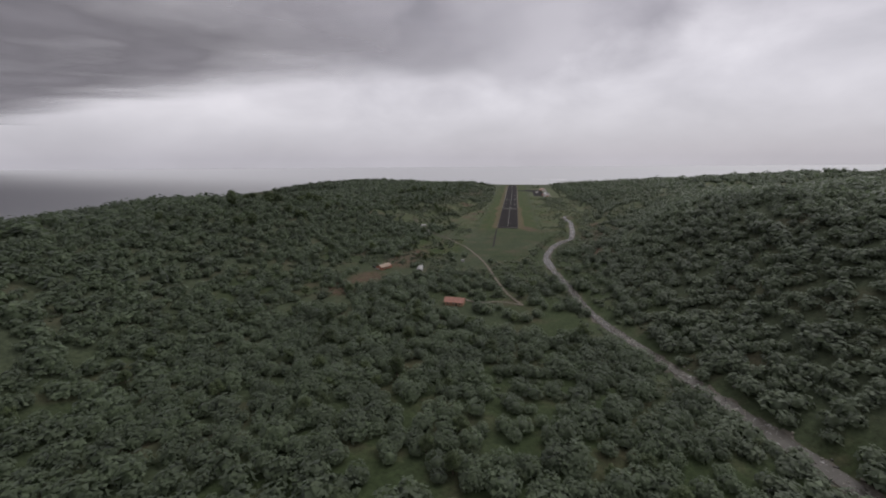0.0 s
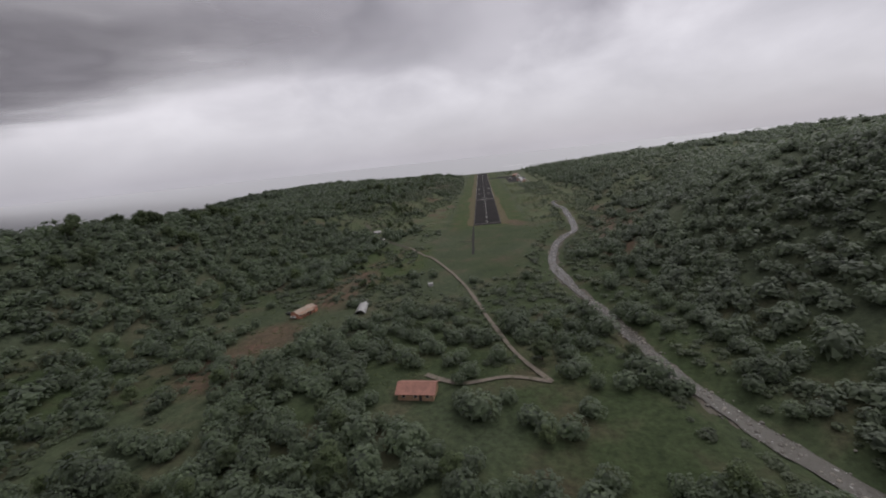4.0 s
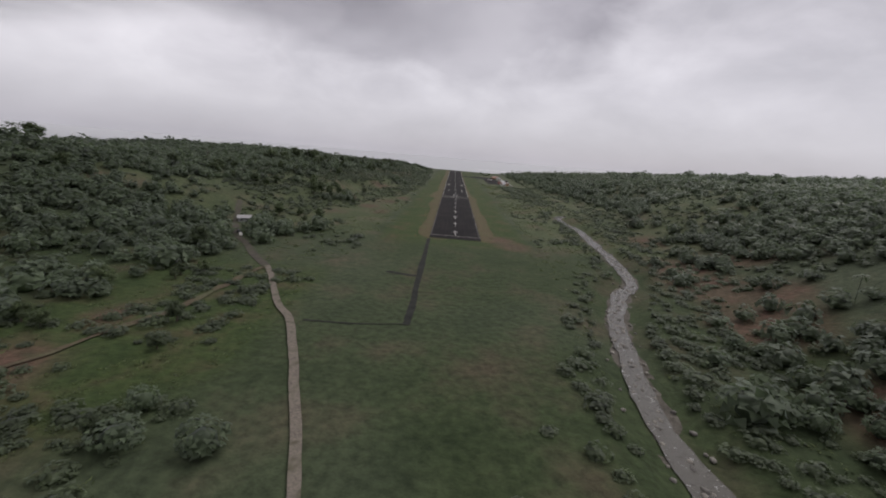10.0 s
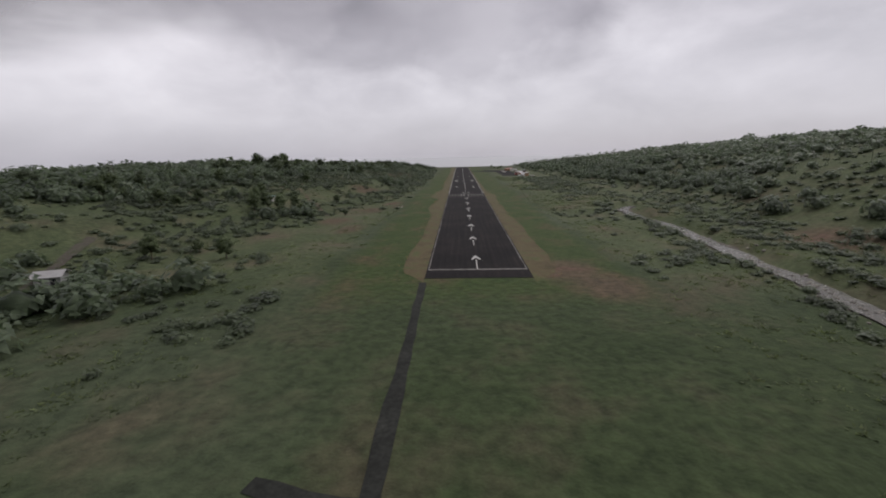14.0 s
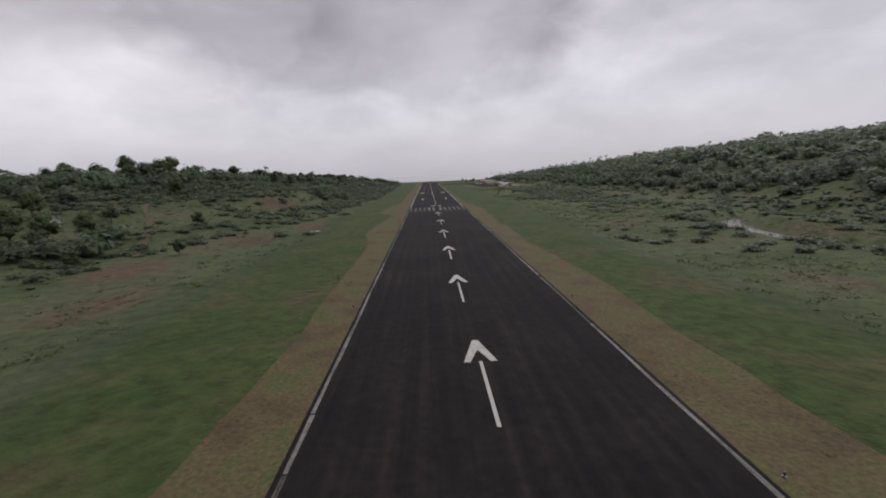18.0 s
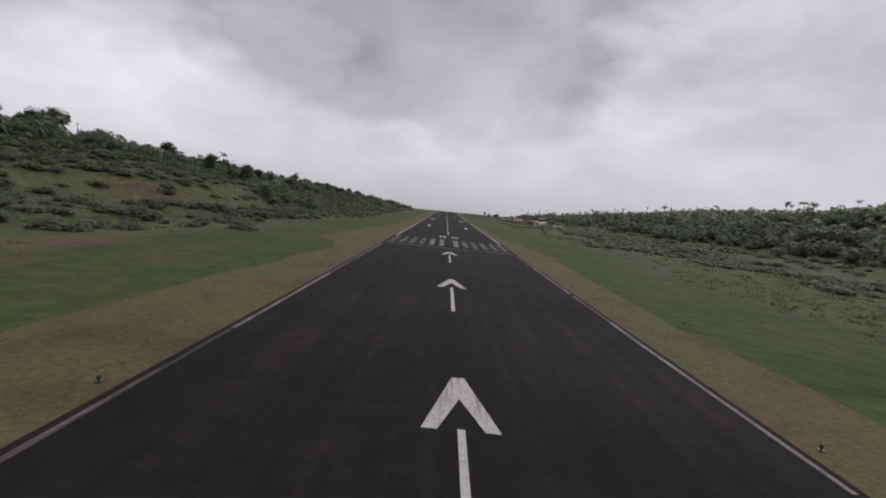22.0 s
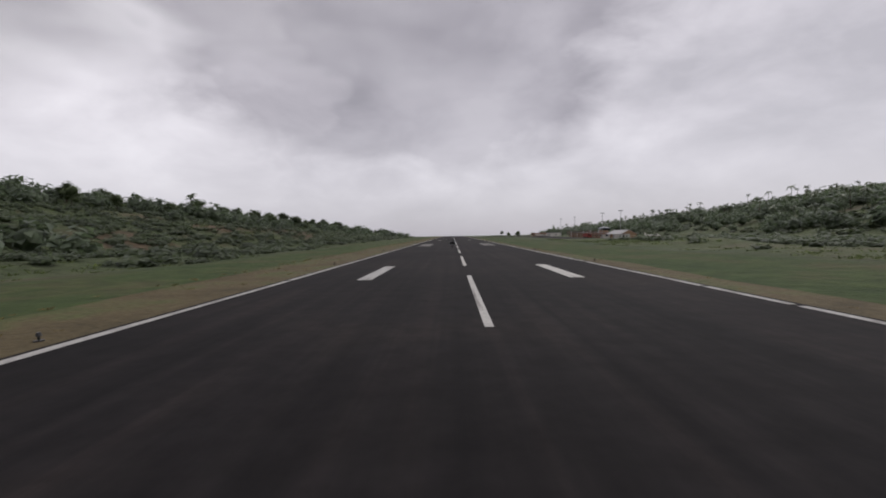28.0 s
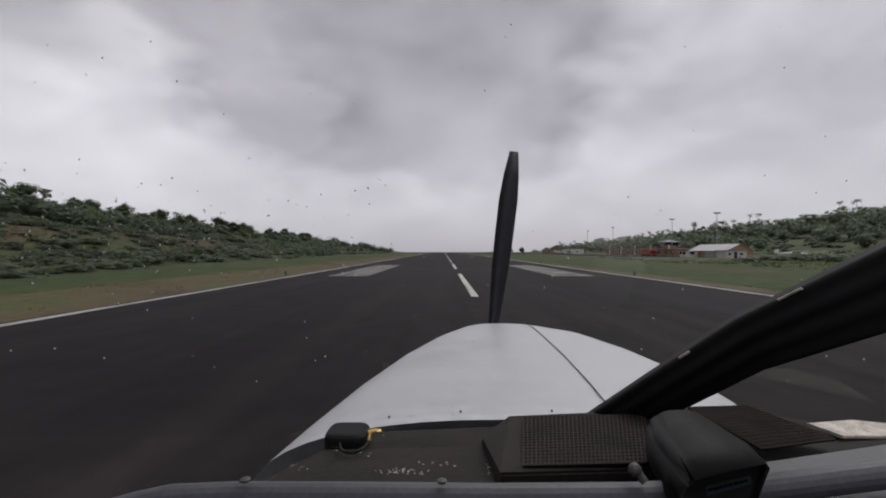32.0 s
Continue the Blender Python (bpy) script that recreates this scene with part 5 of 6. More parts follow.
def light_plane(x, y, turn):
    p = empty("parked_aeroplane", at_ground(x, y, turn), "small white aeroplane parked on the apron", "aeroplane", "aeroplanes on the apron")
    p.location.z = 0.06
    bm = bmnew()
    rod(bm, (0, -2.4, 1.25), (0, 0.6, 1.3), 0.38, 0.62, 12)
    rod(bm, (0, 0.6, 1.3), (0, 5.0, 1.45), 0.62, 0.14, 12)
    part("fuselage", bm, M_WHITE, p)
    part("wing", box(bmnew(), -5.2, 5.2, -0.9, 0.6, 2.0, 2.14, 0.05), M_WHITE, p)
    part("tailplane", box(bmnew(), -1.7, 1.7, 4.3, 5.1, 1.5, 1.58), M_WHITE, p)
    part("fin", box(bmnew(), -0.06, 0.06, 4.2, 5.2, 1.5, 2.7), M_WHITE, p)
    part("canopy", box(bmnew(), -0.52, 0.52, -0.7, 1.0, 1.45, 2.0, 0.12), M_GLASSDARK, p)
    bm = bmnew()
    box(bm, -0.9, 0.9, -2.5, -2.44, 1.18, 1.30)
    part("propeller", bm, M_DARK, p)
    for sx, sy in ((0, -1.9), (-1.2, 0.3), (1.2, 0.3)):
        bm = bmnew()
        rod(bm, (sx - 0.07, sy, 0.25), (sx + 0.07, sy, 0.25), 0.25, None, 12)
        rod(bm, (sx * 0.5, sy, 1.0), (sx, sy, 0.25), 0.04, None, 6)
        part("wheel", bm, M_TYRE, p)
    return p


light_plane(72, 400, 0.7)
light_plane(74, 424, 1.9)
light_plane(99.5, 274, 1.2)


def flood_mast(x, y, h):
    p = empty("floodlight_mast", at_ground(x, y), "tall thin steel floodlight mast behind the terminal", "mast", "floodlight masts")
    part("pole", rod(bmnew(), (0, 0, -0.5), (0, 0, h), 0.16, 0.09, 8), M_STEEL, p)
    part("crossbar", box(bmnew(), -1.1, 1.1, -0.08, 0.08, h - 0.1, h + 0.1), M_STEEL, p)
    for k in range(4):
        part("lamp_head", box(bmnew(), -1.05 + k * 0.6, -0.72 + k * 0.6, -0.25, 0.25, h - 0.35, h - 0.05, 0.03), M_LAMP, p)
    return p


for mx, my in ((91, 296), (91, 324), (92, 386), (92, 427)):
    flood_mast(mx, my, 15.2)


def edge_light(x, y):
    p = empty("runway_edge_light", Matrix.Translation((x, y, 0.03)), "small dark runway edge light on a stub post", "edge light", "runway edge lights")
    part("base", rod(bmnew(), (0, 0, -0.03), (0, 0, 0.05), 0.16, None, 10), M_DARK, p)
    part("stem", rod(bmnew(), (0, 0, 0.05), (0, 0, 0.2), 0.04, None, 8), M_DITCH, p)
    part("lamp", rod(bmnew(), (0, 0, 0.2), (0, 0, 0.34), 0.10, 0.065, 10), M_DARK, p)
    return p


first_light = edge_light(-16.6, 77)
for k in range(-7, 18):
    for sx in (-16.6, 16.6):
        if (k, sx) != (0, -16.6):
            copy_thing(first_light, Matrix.Translation((sx, 77 + 38.8 * k, 0.03)))
for k in range(5):
    for sx in (-1, 1):
        copy_thing(first_light, Matrix.Translation((sx * (16.4 + 1.6 * k), 1.0, 0.03)))

# ---- the dark rain cloud over the western hills ----
ccx, ccy = np.linspace(-5200, 900, 84), np.linspace(-3600, 3200, 92)
CX, CY = np.meshgrid(ccx, ccy)
edge_y = np.interp(CX, [-5200, -2700, -2200, -1500, -980, -550, -100, 900], [2800, 1480, 1480, 1220, 940, 960, 1400, 1500])
dens = sstep(420, -620, CY - edge_y + 150 * wave(CX, CY, 300, 81)) * sstep(250, -1100, CX)
CZ = 425 + 16 * wave(CX, CY, 300, 82) + 50 * (1 - dens)
nxc = len(ccx)
cf = []
for j in range(len(ccy) - 1):
    for i in range(nxc - 1):
        a = j * nxc + i
        cf.append((a, a + 1, a + nxc + 1, a + nxc))
M_CLOUD = bpy.data.materials.new("rain_cloud")
M_CLOUD.use_nodes = True
t = M_CLOUD.node_tree
t.nodes.clear()
o = t.nodes.new("ShaderNodeOutputMaterial")
tl = nt(t, "ShaderNodeBsdfTranslucent")
df = nt(t, "ShaderNodeBsdfDiffuse", Color=(0.8, 0.8, 0.82, 1))
tr = nt(t, "ShaderNodeBsdfTransparent")
pos = t.nodes.new("ShaderNodeNewGeometry").outputs["Position"]
cn = nt(t, "ShaderNodeTexNoise", Scale=0.0024, Detail=4.0, Roughness=0.5)
t.links.new(pos, cn.inputs["Vector"])
t.links.new(ramp(t, cn.outputs["Fac"], [(0.3, (0.10, 0.097, 0.108)), (0.7, (0.23, 0.225, 0.245))]), tl.inputs["Color"])
va = t.nodes.new("ShaderNodeVertexColor")
va.layer_name = "thickness"
soft = mathn(t, "MULTIPLY", va.outputs[0], mathn(t, "ADD", mathn(t, "MULTIPLY", cn.outputs["Fac"], 1.25), 0.32))
soft = mathn(t, "MINIMUM", soft, 0.97)
m1 = t.nodes.new("ShaderNodeMixShader")
m1.inputs[0].default_value = 0.12
t.links.new(tl.outputs[0], m1.inputs[1])
t.links.new(df.outputs[0], m1.inputs[2])
m2 = t.nodes.new("ShaderNodeMixShader")
t.links.new(soft, m2.inputs[0])
t.links.new(tr.outputs[0], m2.inputs[1])
t.links.new(m1.outputs[0], m2.inputs[2])
t.links.new(m2.outputs[0], o.inputs[0])
cl = link_mesh("cloud", np.stack([CX.ravel(), CY.ravel(), CZ.ravel()], 1), cf, M_CLOUD, None, True)
ca = cl.data.color_attributes.new("thickness", "FLOAT_COLOR", "POINT")
dv = dens.ravel().astype(np.float32)
ca.data.foreach_set("color", np.stack([dv, dv, dv, np.ones_like(dv)], 1).ravel())
tagged(cl, "dark grey rain cloud with a ragged lower edge", "cloud", kind="structure")

# ---- the aeroplane that carries the view: nose, dash and strut, where it flies last, low over the runway ----
M_COWL = material("white_cowling_paint", (0.43, 0.44, 0.455), 0.42, spread=0.09, scale=1.2, fine_scale=26.0, second=(0.36, 0.365, 0.375))
ct = M_COWL.node_tree
cb = ct.nodes["Principled BSDF"]
speck = nt(ct, "ShaderNodeTexNoise", Scale=70.0, Detail=2.0, Roughness=0.5)
ct.links.new(ct.nodes.new("ShaderNodeTexCoord").outputs["Object"], speck.inputs["Vector"])
was = cb.inputs["Base Color"].links[0].from_socket
ct.links.new(mixc(ct, ramp(ct, speck.outputs["Fac"], [(0.70, (0, 0, 0)), (0.74, (1, 1, 1))]), was, (0.22, 0.21, 0.20)), cb.inputs["Base Color"])
M_SEAM = material("panel_seam", (0.03, 0.03, 0.03), 0.7, spread=0.3, scale=8.0)
M_DASH = material("brown_crinkle_paint", (0.0165, 0.0132, 0.0112), 0.85, spread=0.35, scale=7.0, fine_scale=120.0, bump=0.3, bump_dist=0.003)
M_PAD = material("grey_vinyl_pad", (0.045, 0.047, 0.055), 0.55, spread=0.2, scale=6.0, fine_scale=150.0, bump=0.2, bump_dist=0.002)
M_BLACKPL = material("black_moulded_plastic", (0.005, 0.005, 0.0055), 0.7, spread=0.2, scale=9.0, fine_scale=140.0, bump=0.15, bump_dist=0.002)
M_STRUT = material("black_strut_paint", (0.003, 0.003, 0.0035), 0.72, spread=0.3, scale=7.0, fine_scale=60.0)
M_MESH = material("wire_mesh", (0.036, 0.029, 0.023), 0.7, 0.1, spread=0.3, scale=20.0)
M_BRASS = material("brass", (0.55, 0.38, 0.12), 0.35, 0.8, spread=0.15, scale=30.0)
M_SCREW = material("screw_steel", (0.07, 0.065, 0.062), 0.55, 0.5, spread=0.2, scale=60.0)
M_CHIP = material("bare_chipped_metal", (0.42, 0.38, 0.33), 0.6, spread=0.4, scale=40.0)
M_PROP = material("dark_propeller_paint", (0.015, 0.016, 0.022), 0.5, spread=0.2, scale=5.0)
EYE = Vector((-1.57, 153.26, 2.35))
plane = empty("aeroplane", Matrix.Translation(EYE), "white light aeroplane nose with brown dash, flying low over the runway", "aeroplane")
F = 745.9


def spot(px, py, d):
    """A point d metres ahead, by its bearing across and up."""
    return Vector(((px - 784) / F * d, d, (441 - py) / F * d))


# cowling: a loft of arched sections from the firewall to the nose
def arch(d, lx, lz, tx, tz, rx, rz, n=22):
    out = []
    for k in range(n + 1):
        a = math.pi * k / n
        c, s = math.cos(a), math.sin(a)
        c = math.copysign(abs(c) ** 0.85, c)
        s = abs(s) ** 0.8
        if c > 0:
            out.append(Vector((tx + (lx - tx) * c, d, lz + (tz - lz) * s)))
        else:
            out.append(Vector((tx + (rx - tx) * -c, d, rz + (tz - rz) * s)))
    return out


SECTIONS = [(0.93, -0.43, -0.56, 0.15, -0.372, 0.67, -0.366), (1.15, -0.41, -0.60, 0.17, -0.362, 0.80, -0.432), (1.45, -0.35, -0.62, 0.20, -0.358, 0.88, -0.487),
            (1.8, -0.26, -0.63, 0.24, -0.366, 0.86, -0.505), (2.1, -0.15, -0.64, 0.27, -0.378, 0.79, -0.505), (2.32, -0.05, -0.65, 0.285, -0.40, 0.70, -0.54), (2.42, 0.03, -0.66, 0.29, -0.46, 0.60, -0.58)]
rings = [arch(*s) for s in SECTIONS]
bm = bmnew()
vr = [[bm.verts.new(p) for p in r] for r in rings]
for a, b in zip(vr[:-1], vr[1:]):
    for k in range(len(a) - 1):
        bm.faces.new((a[k], b[k], b[k + 1], a[k + 1]))
belly = [[bm.verts.new((p[0].co.x, p[0].co.y, -0.95)), bm.verts.new((p[-1].co.x, p[-1].co.y, -0.95))] for p in vr]
for i in range(len(vr) - 1):
    bm.faces.new((vr[i][0], belly[i][0], belly[i + 1][0], vr[i + 1][0]))
    bm.faces.new((vr[i][-1], vr[i + 1][-1], belly[i + 1][1], belly[i][1]))
    bm.faces.new((belly[i][0], belly[i][1], belly[i + 1][1], belly[i + 1][0]))
bm.faces.new(vr[-1] + [belly[-1][1], belly[-1][0]])
bmesh.ops.recalc_face_normals(bm, faces=bm.faces)
for fc in bm.faces:
    fc.smooth = True
cowl = part("cowling", bm, M_COWL, plane, "white speckled engine cowling")
# panel seam and rivet row
path = []
for i, r in enumerate(rings[:-1]):
    want = 0.385 + 0.014 * i
    for a, b in zip(r[:-1], r[1:]):
        if a.x <= want < b.x:
            path.append(a.lerp(b, (want - a.x) / (b.x - a.x)) + Vector((0, 0, 0.003)))
            break
bm = bmnew()
for a, b in zip(path[:-1], path[1:]):
    rod(bm, a, b, 0.0016, None, 6)
part("panel_seam", bm, M_SEAM, cowl)
for k in range(9):
    a = rings[0][4 + k * 2] if 4 + k * 2 < len(rings[0]) else rings[0][-2]
    bm = bmnew()
    bmesh.ops.create_uvsphere(bm, u_segments=8, v_segments=4, radius=0.003, matrix=Matrix.Translation(a + Vector((0, 0.04, 0.004))))
    part("rivet", bm, M_SCREW, cowl)


def sheet(name, pts, thick, mat, parent, label=""):
    """A plate through given corners, with thickness downwards."""
    bm = bmnew()
    top = [bm.verts.new(p) for p in pts]
    bot = [bm.verts.new(Vector(p) - Vector((0, 0, thick))) for p in pts]
    bm.faces.new(top)
    bm.faces.new(bot[::-1])
    for i in range(len(pts)):
        j = (i + 1) % len(pts)
        bm.faces.new((top[i], bot[i], bot[j], top[j]))
    bmesh.ops.recalc_face_normals(bm, faces=bm.faces)
    bmesh.ops.bevel(bm, geom=[e for e in bm.edges if abs(e.verts[0].co.z - e.verts[1].co.z) < thick * 0.9], offset=min(0.004, thick * 0.2), segments=2, affect="EDGES")
    return part(name, bm, mat, parent, label)


dash = sheet("dash_top", [spot(425, 872, 0.56), spot(575, 790, 0.80), spot(640, 762, 0.90), spot(850, 752, 0.90), spot(1060, 740, 0.92), spot(1320, 722, 0.92), spot(1600, 770, 0.80), spot(1720, 850, 0.60), spot(880, 872, 0.56)], 0.03, M_DASH, plane, "scuffed dark brown dash top")
# raised brown speaker box with a mesh panel
bx = [spot(852, 782, 0.80), spot(898, 742, 0.885), spot(1235, 728, 0.90), spot(1230, 840, 0.60), spot(885, 850, 0.57)]
sheet("vent_box", [p + Vector((0, 0, 0.012)) for p in bx], 0.05, M_DASH, plane, "raised brown box under the screen")


def mesh_panel(corners, nu, nv):
    a, b, c, d = [Vector(p) for p in corners]
    bm = bmnew()

    def at(u, v):
        return a.lerp(b, u).lerp(d.lerp(c, u), v)
    for i in range(nu + 1):
        rod(bm, at(i / nu, 0), at(i / nu, 1), 0.0011, None, 4)
    for j in range(nv + 1):
        rod(bm, at(0, j / nv), at(1, j / nv), 0.0011, None, 4)
    return bm


up1 = Vector((0, 0, 0.0145))
c1 = [spot(925, 748, 0.86) + up1, spot(1140, 742, 0.87) + up1, spot(1150, 832, 0.62) + up1, spot(925, 838, 0.61) + up1]
sheet("vent_backing", [0.966 * p for p in c1], 0.004, M_BLACKPL, plane)
part("vent_mesh", mesh_panel([0.962 * p for p in c1], 30, 18), M_MESH, plane, "fine dark wire mesh")
c2 = [spot(1215, 730, 0.88) + up1, spot(1320, 727, 0.88) + up1, spot(1475, 788, 0.74) + up1, spot(1345, 806, 0.70) + up1]
sheet("vent_backing", [0.976 * p for p in c2], 0.004, M_BLACKPL, plane)
part("vent_mesh", mesh_panel([0.972 * p for p in c2], 22, 15), M_MESH, plane, "fine dark wire mesh")
sheet("chipped_panel", [spot(1425, 758, 0.82) + up1, spot(1500, 752, 0.84) + up1, spot(1600, 762, 0.84) + up1, spot(1600, 782, 0.79) + up1, spot(1490, 782, 0.78) + up1], 0.006, M_CHIP, plane, "bare white panel with flaking brown paint")
# padded lip across the bottom, rising to the right
lip_pts = [spot(150, 900, 0.50), spot(235, 876, 0.50), spot(300, 862, 0.50), spot(420, 857, 0.50), spot(640, 858, 0.50), spot(860, 860, 0.50), spot(1130, 858, 0.50), spot(1340, 846, 0.51), spot(1600, 815, 0.53), spot(1800, 800, 0.54)]
bm = bmnew()
for a, b in zip(lip_pts[:-1], lip_pts[1:]):
    rod(bm, a + Vector((0, 0, -0.012)), b + Vector((0, 0, -0.012)), 0.016, None, 16)
for p in lip_pts[1:-1]:
    bmesh.ops.create_uvsphere(bm, u_segments=16, v_segments=10, radius=0.016, matrix=Matrix.Translation(p + Vector((0, 0, -0.012))))
part("padded_lip", bm, M_PAD, plane, "dark grey padded dash lip")
sheet("right_pad", [spot(1345, 812, 0.60), spot(1600, 775, 0.66), spot(1800, 775, 0.66), spot(1800, 900, 0.50), spot(1330, 900, 0.50)], 0.02, M_PAD, plane, "dark grey vinyl pad")
sheet("panel_front", [spot(120, 905, 0.485), spot(1800, 905, 0.485), spot(1800, 960, 0.47), spot(120, 960, 0.47)], 0.01, M_PAD, plane)
for px, py in ((434, 846), (781, 848)):
    c = spot(px, py, 0.492)
    bm = bmnew()
    bmesh.ops.create_uvsphere(bm, u_segments=14, v_segments=8, radius=0.0062, matrix=Matrix.Translation(c) @ Matrix.Diagonal((1, 1, 0.42, 1)))
    sc = part("screw", bm, M_SCREW, plane)
    part("screw_slot", box(bmnew(), c.x - 0.004, c.x + 0.004, c.y - 0.0068, c.y - 0.0050, c.z + 0.0005, c.z + 0.0018), M_SEAM, sc)
# aerial puck with its lead and brass plug, lying on the dash


def on_dash(px, py, lift=0.0):
    """The point of the sloping dash top at a bearing."""
    k = (py - 441) / F
    return spot(px, py, 0.2188 / (k - 0.187)) + Vector((0, 0, lift))


bm = bmnew()
rr = bmesh.ops.create_cube(bm, size=1.0, matrix=Matrix.Translation((-0.187, 0.825, -0.362)) @ Matrix.Diagonal((0.081, 0.072, 0.030, 1)))
ups = [e for e in bm.edges if abs(e.verts[0].co.z - e.verts[1].co.z) > 0.01]
bmesh.ops.bevel(bm, geom=ups, offset=0.020, segments=4, affect="EDGES", profile=0.5)
tops = [e for e in bm.edges if min(e.verts[0].co.z, e.verts[1].co.z) > -0.35]
bmesh.ops.bevel(bm, geom=tops, offset=0.011, segments=3, affect="EDGES", profile=0.55)
puck = part("aerial_puck", bm, M_BLACKPL, plane, "black square aerial puck")
lead_px = along([(601, 783), (603, 797), (614, 804), (632, 802), (645, 793), (652, 782)], 4.0)
bm = bmnew()
lead = [on_dash(px, py, 0.006) for px, py in lead_px]
for a, b in zip(lead[:-1], lead[1:]):
    rod(bm, a, b, 0.0026, None, 7)
part("lead", bm, M_BLACKPL, puck)
bm = bmnew()
rod(bm, lead[-1], lead[-1] + Vector((0.002, 0.006, 0.013)), 0.0050, 0.0044, 8)
rod(bm, lead[-1] + Vector((-0.002, 0.006, 0.013)), lead[-1] + Vector((0.013, 0.010, 0.015)), 0.0044, None, 8)
part("plug", bm, M_BRASS, puck, "brass plug")
bm = bmnew()
bmesh.ops.create_uvsphere(bm, u_segments=12, v_segments=6, radius=0.009, matrix=Matrix.Translation(on_dash(668, 760, 0.001)) @ Matrix.Diagonal((1, 1, 0.35, 1)))
part("dash_screw", bm, M_BRASS, plane, "worn brass screw head")
# scratches and chips where the brown paint has gone
rc = np.random.RandomState(77)
bm = bmnew()
for cxp, cyp, sx, sy, num in ((690, 764, 18, 5, 26), (828, 768, 10, 12, 34), (705, 832, 55, 6, 46), (640, 800, 20, 8, 10), (760, 818, 40, 4, 10), (862, 826, 4, 14, 10), (590, 790, 14, 6, 8), (530, 830, 30, 8, 6)):
    for k in range(num):
        px, py = cxp + rc.normal(0, sx * 0.5), cyp + rc.normal(0, sy * 0.5)
        c = on_dash(px, min(max(py, 756), 850), 0.0014)
        n = rc.randint(4, 7)
        a0, s = rc.uniform(0, 6.28), rc.uniform(0.0006, 0.0022)
        vs = [bm.verts.new(c + Vector((math.cos(a0 + q * 6.283 / n) * s * rc.uniform(0.5, 1.6), math.sin(a0 + q * 6.283 / n) * s * rc.uniform(0.5, 1.6), -math.sin(a0 + q * 6.283 / n) * s * 0.187))) for q in range(n)]
        bm.faces.new(vs)
tagged(part("paint_flakes", bm, M_CHIP, dash), "bare specks where brown paint has chipped", kind="stuff")
# compass box: a hood over a recessed slotted face
CS = [[spot(1138, 800, 0.630), spot(1143, 742, 0.630), spot(1160, 726, 0.639), spot(1188, 719, 0.643), spot(1232, 724, 0.648), spot(1242, 800, 0.648)],
      [spot(1150, 835, 0.558), spot(1152, 776, 0.558), spot(1175, 757, 0.567), spot(1216, 745, 0.572), spot(1276, 750, 0.576), spot(1282, 840, 0.576)],
      [spot(1168, 870, 0.495), spot(1180, 812, 0.495), spot(1205, 793, 0.500), spot(1255, 780, 0.504), spot(1328, 782, 0.513), spot(1310, 870, 0.513)],
      [spot(1190, 915, 0.450), spot(1218, 850, 0.450), spot(1232, 845, 0.450), spot(1295, 829, 0.455), spot(1364, 816, 0.468), spot(1326, 915, 0.464)]]
bm = bmnew()
cv = [[bm.verts.new(p) for p in r] for r in CS]
for a, b in zip(cv[:-1], cv[1:]):
    for k in range(5):
        bm.faces.new((a[k], a[k + 1], b[k + 1], b[k]))
    bm.faces.new((a[5], a[0], b[0], b[5]))
bm.faces.new(cv[0][::-1])
front = bm.faces.new(cv[-1])
bmesh.ops.recalc_face_normals(bm, faces=bm.faces)
soft = [e for e in bm.edges if not any(f is front for f in e.link_faces) and len(e.link_faces) == 2 and e.calc_face_angle(0) > 0.25]
bmesh.ops.inset_individual(bm, faces=[front], thickness=0.005, depth=-0.008)
bmesh.ops.bevel(bm, geom=[e for e in soft if e.is_valid], offset=0.006, segments=3, affect="EDGES")
for fc in bm.faces:
    fc.smooth = True
comp = part("compass_box", bm, M_BLACKPL, plane, "black moulded compass housing")
sheet("display_slot", [spot(1246, 858, 0.441), spot(1325, 838, 0.446), spot(1328, 850, 0.446), spot(1250, 871, 0.441)], 0.002, M_GLASSDARK, comp)
for k in range(8):
    a = k / 8
    sheet("scale_mark", [spot(1252 + 72 * a, 861 - 18 * a, 0.4395), spot(1258 + 72 * a, 859.5 - 18 * a, 0.4395), spot(1258 + 72 * a, 864.5 - 18 * a, 0.4395), spot(1252 + 72 * a, 866 - 18 * a, 0.4395)], 0.0006, M_PAINT_WORN, comp)
bm = bmnew()
rod(bm, spot(1118, 822, 0.50), spot(1140, 850, 0.49), 0.005, None, 8)
bmesh.ops.create_uvsphere(bm, u_segments=10, v_segments=6, radius=0.008, matrix=Matrix.Translation(spot(1122, 828, 0.495)))
part("knob", bm, M_SCREW, comp)
# black windscreen strut, ribbed, sweeping up and back to the right
bm = bmnew()


def strut_pt(u, v):
    """u along the strut, v across it."""
    a = spot(1030, 742, 0.90).lerp(spot(1300, 565, 0.70), min(u * 2, 1)) if u <= 0.5 else spot(1300, 565, 0.70).lerp(spot(1720, 362, 0.46), (u - 0.5) * 2)
    b = spot(1148, 752, 0.84).lerp(spot(1350, 652, 0.66), min(u * 2, 1)) if u <= 0.5 else spot(1350, 652, 0.66).lerp(spot(1720, 540, 0.44), (u - 0.5) * 2)
    p = a.lerp(b, v)
    return p + Vector((0, -1, 0.35)) * (0.012 * math.sin(v * math.pi) + 0.006 * math.cos(v * math.pi * 6) * math.sin(v * math.pi))


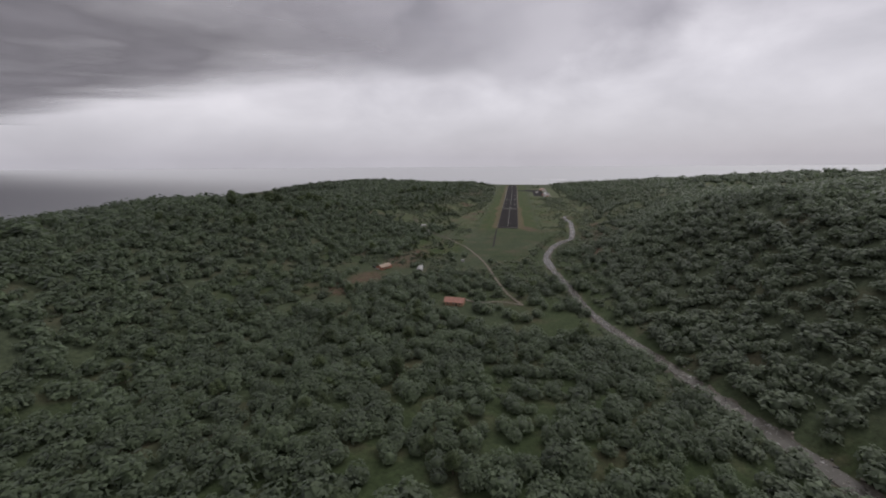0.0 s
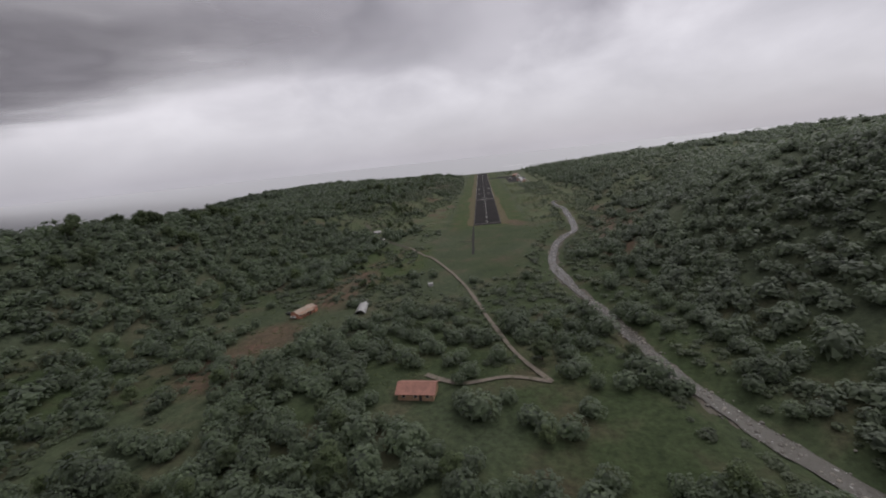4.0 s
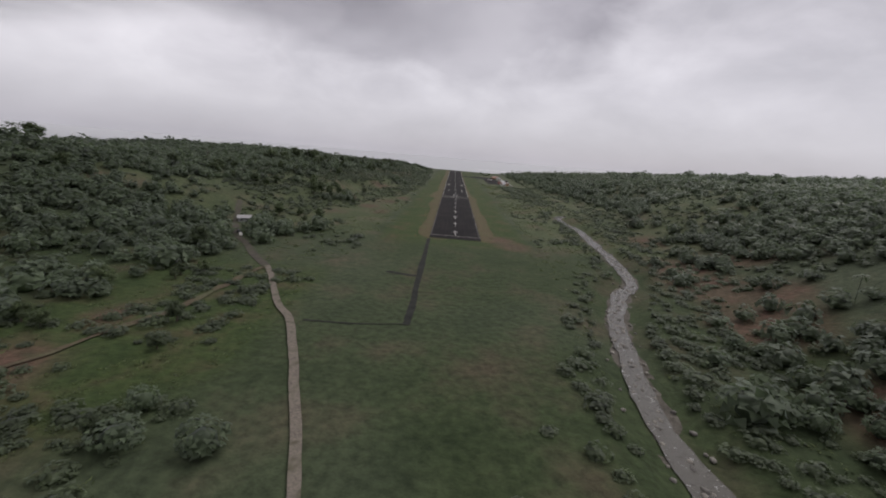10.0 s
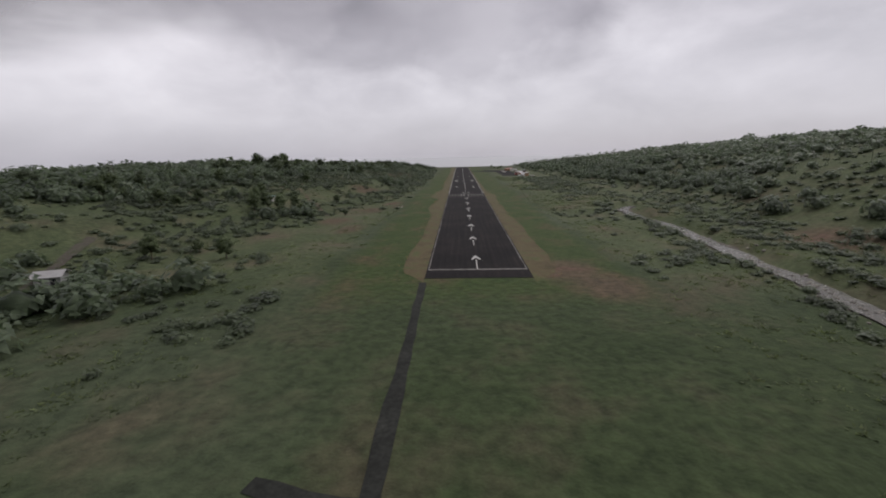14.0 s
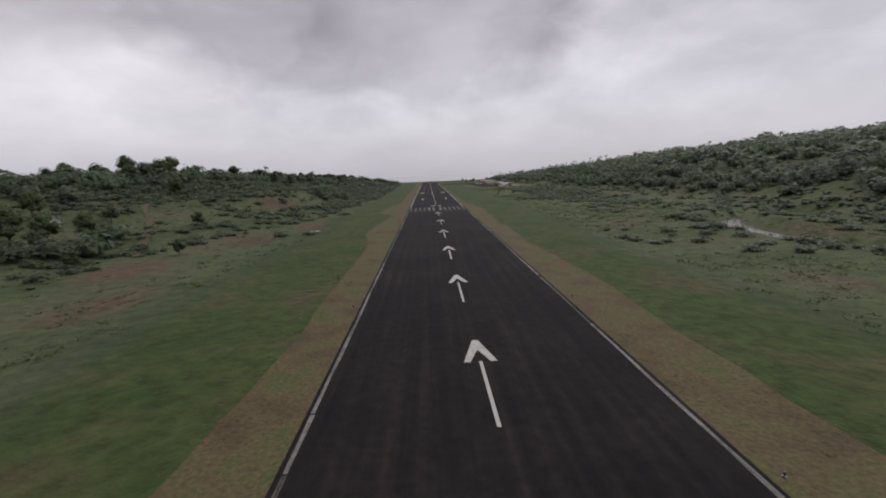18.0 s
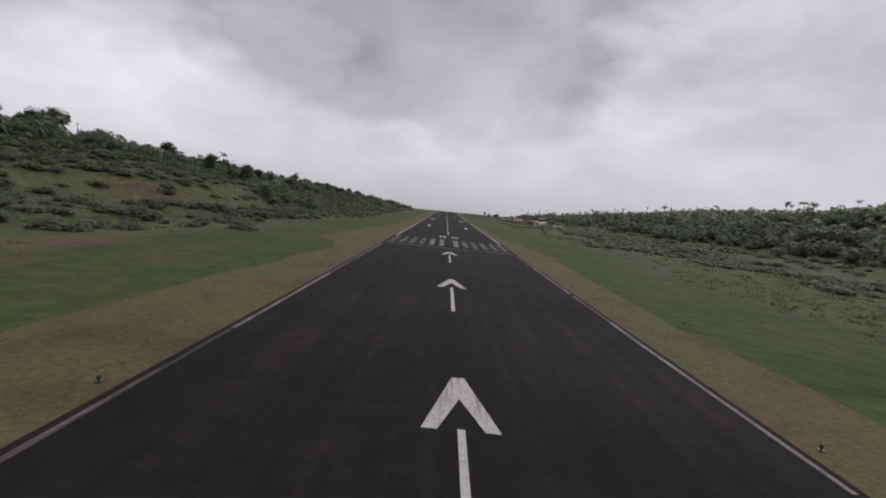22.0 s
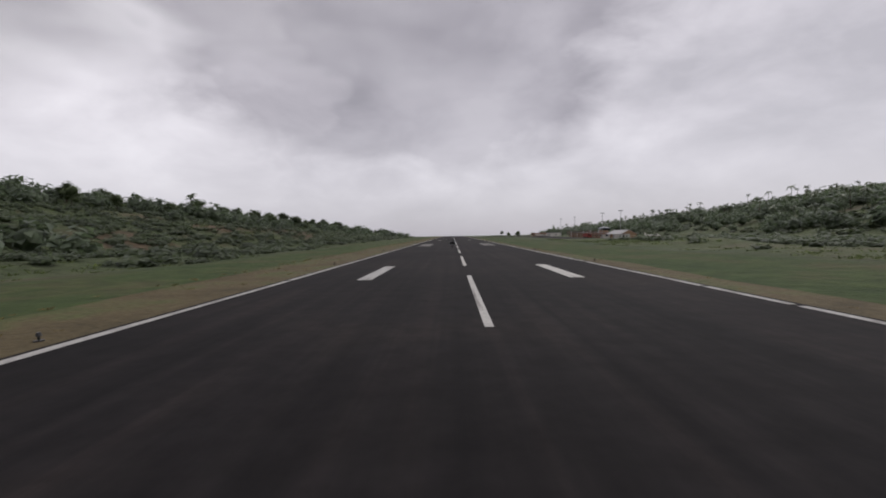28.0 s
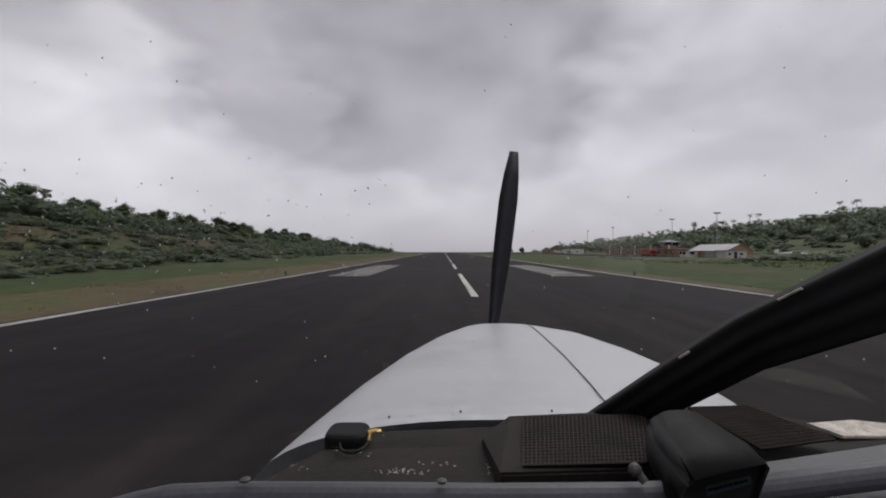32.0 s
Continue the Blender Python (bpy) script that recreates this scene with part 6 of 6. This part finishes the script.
nu, nv = 18, 18
fr = [[bm.verts.new(strut_pt(i / nu, j / nv)) for j in range(nv + 1)] for i in range(nu + 1)]
bk = [[bm.verts.new(strut_pt(i / nu, j / nv) + Vector((0.01, 0.03, 0.0))) for j in (0, nv)] for i in range(nu + 1)]
for i in range(nu):
    for j in range(nv):
        bm.faces.new((fr[i][j], fr[i + 1][j], fr[i + 1][j + 1], fr[i][j + 1]))
    bm.faces.new((fr[i][0], bk[i][0], bk[i + 1][0], fr[i + 1][0]))
    bm.faces.new((fr[i][nv], fr[i + 1][nv], bk[i + 1][1], bk[i][1]))
    bm.faces.new((bk[i][0], bk[i][1], bk[i + 1][1], bk[i + 1][0]))
bmesh.ops.recalc_face_normals(bm, faces=bm.faces)
for fc in bm.faces:
    fc.smooth = True
strut = part("windscreen_strut", bm, M_STRUT, plane, "glossy black ribbed windscreen strut")
for u0, u1 in ((0.62, 0.68), (0.34, 0.37)):
    bm = bmnew()
    rod(bm, strut_pt(u0, 0.0) + Vector((0, -0.004, 0.002)), strut_pt(u1, 0.0) + Vector((0, -0.004, 0.002)), 0.0022, None, 6)
    part("paint_chip", bm, M_CHIP, strut, "bare chipped edge")
# propeller at rest
hub = Vector((0.28, 2.52, -0.60))
bm = bmnew()
rod(bm, hub - Vector((0, 0.06, 0)), hub + Vector((0, 0.16, 0)), 0.12, 0.05, 18)
part("spinner", bm, M_COWL, plane)
for sgn in (1, -1):
    bm = bmnew()
    tipdir = Vector((0.12, 0.0, 1.0)).normalized() * sgn
    sidev = Vector((1, 0, -0.12)).normalized()
    prev = None
    for k in range(9):
        u = k / 8
        c = hub + tipdir * (0.06 + 1.14 * u)
        w = (0.03 + 0.032 * math.sin(min(1, u * 1.5) * math.pi * 0.6)) * (1 - 0.55 * max(0, u - 0.8) / 0.2)
        tw2 = 0.6 - 0.45 * u
        ax = sidev * math.cos(tw2) + Vector((0, 1, 0)) * math.sin(tw2)
        row = [bm.verts.new(c - ax * w), bm.verts.new(c + Vector((0, -0.010, 0))), bm.verts.new(c + ax * w), bm.verts.new(c + Vector((0, 0.010, 0)))]
        if prev:
            for q in range(4):
                bm.faces.new((prev[q], prev[(q + 1) % 4], row[(q + 1) % 4], row[q]))
        else:
            bm.faces.new(row[::-1])
        prev = row
    bm.faces.new(prev)
    bmesh.ops.recalc_face_normals(bm, faces=bm.faces)
    for fc in bm.faces:
        fc.smooth = True
    part("propeller_blade", bm, M_PROP, plane, "dark propeller blade")

# curved windscreen with beads of rain on it
M_SCREEN = bpy.data.materials.new("windscreen_glass")
M_SCREEN.use_nodes = True
t = M_SCREEN.node_tree
t.nodes.clear()
o = t.nodes.new("ShaderNodeOutputMaterial")
gl = nt(t, "ShaderNodeBsdfGlossy", Roughness=0.06)
tr = nt(t, "ShaderNodeBsdfTransparent", Color=(0.985, 0.99, 0.99, 1))
mx = t.nodes.new("ShaderNodeMixShader")
mx.inputs[0].default_value = 0.03
t.links.new(tr.outputs[0], mx.inputs[1])
t.links.new(gl.outputs[0], mx.inputs[2])
t.links.new(mx.outputs[0], o.inputs[0])
M_DROP = bpy.data.materials.new("rain_beads")
M_DROP.use_nodes = True
db = M_DROP.node_tree.nodes["Principled BSDF"]
db.inputs["Base Color"].default_value = (0.85, 0.86, 0.88, 1)
db.inputs["Roughness"].default_value = 0.2
db.inputs["Transmission Weight"].default_value = 0.5
db.inputs["IOR"].default_value = 1.33


def pane_pt(u, v):
    """u across from left to right, v up from the dash; the pane leans back and bows round."""
    px, py = -250 + 2150 * u, 772 - 1150 * v
    return spot(px, py, 0.97 - 0.36 * v - 0.16 * (2 * u - 1) ** 2)


bm = bmnew()
for off in (0.0, 0.004):
    g = [[bm.verts.new(pane_pt(i / 20, j / 14) + Vector((0, off, off))) for j in range(15)] for i in range(21)]
    for i in range(20):
        for j in range(14):
            bm.faces.new((g[i][j], g[i + 1][j], g[i + 1][j + 1], g[i][j + 1]))
for fc in bm.faces:
    fc.smooth = True
screen = part("windscreen", bm, M_SCREEN, plane, "clear windscreen spotted with rain")
screen.visible_shadow = False
rd = np.random.RandomState(31)
bm = bmnew()
for k in range(260):
    px = rd.uniform(0, 1568) if k > 120 else rd.normal(330, 230)
    py = rd.uniform(30, 700) if k > 170 else rd.normal(400, 60)
    c = pane_pt((px + 250) / 2150, (772 - py) / 1150) + Vector((0, 0.006, 0.006))
    s = rd.uniform(0.0008, 0.0022)
    bmesh.ops.create_icosphere(bm, subdivisions=1, radius=s, matrix=Matrix.Translation(c) @ Matrix.Diagonal((1, 0.5, rd.uniform(0.8, 1.3), 1)))
for fc in bm.faces:
    fc.smooth = True
tagged(part("rain_beads", bm, M_DROP, screen), "small beads of rain on glass", kind="stuff")
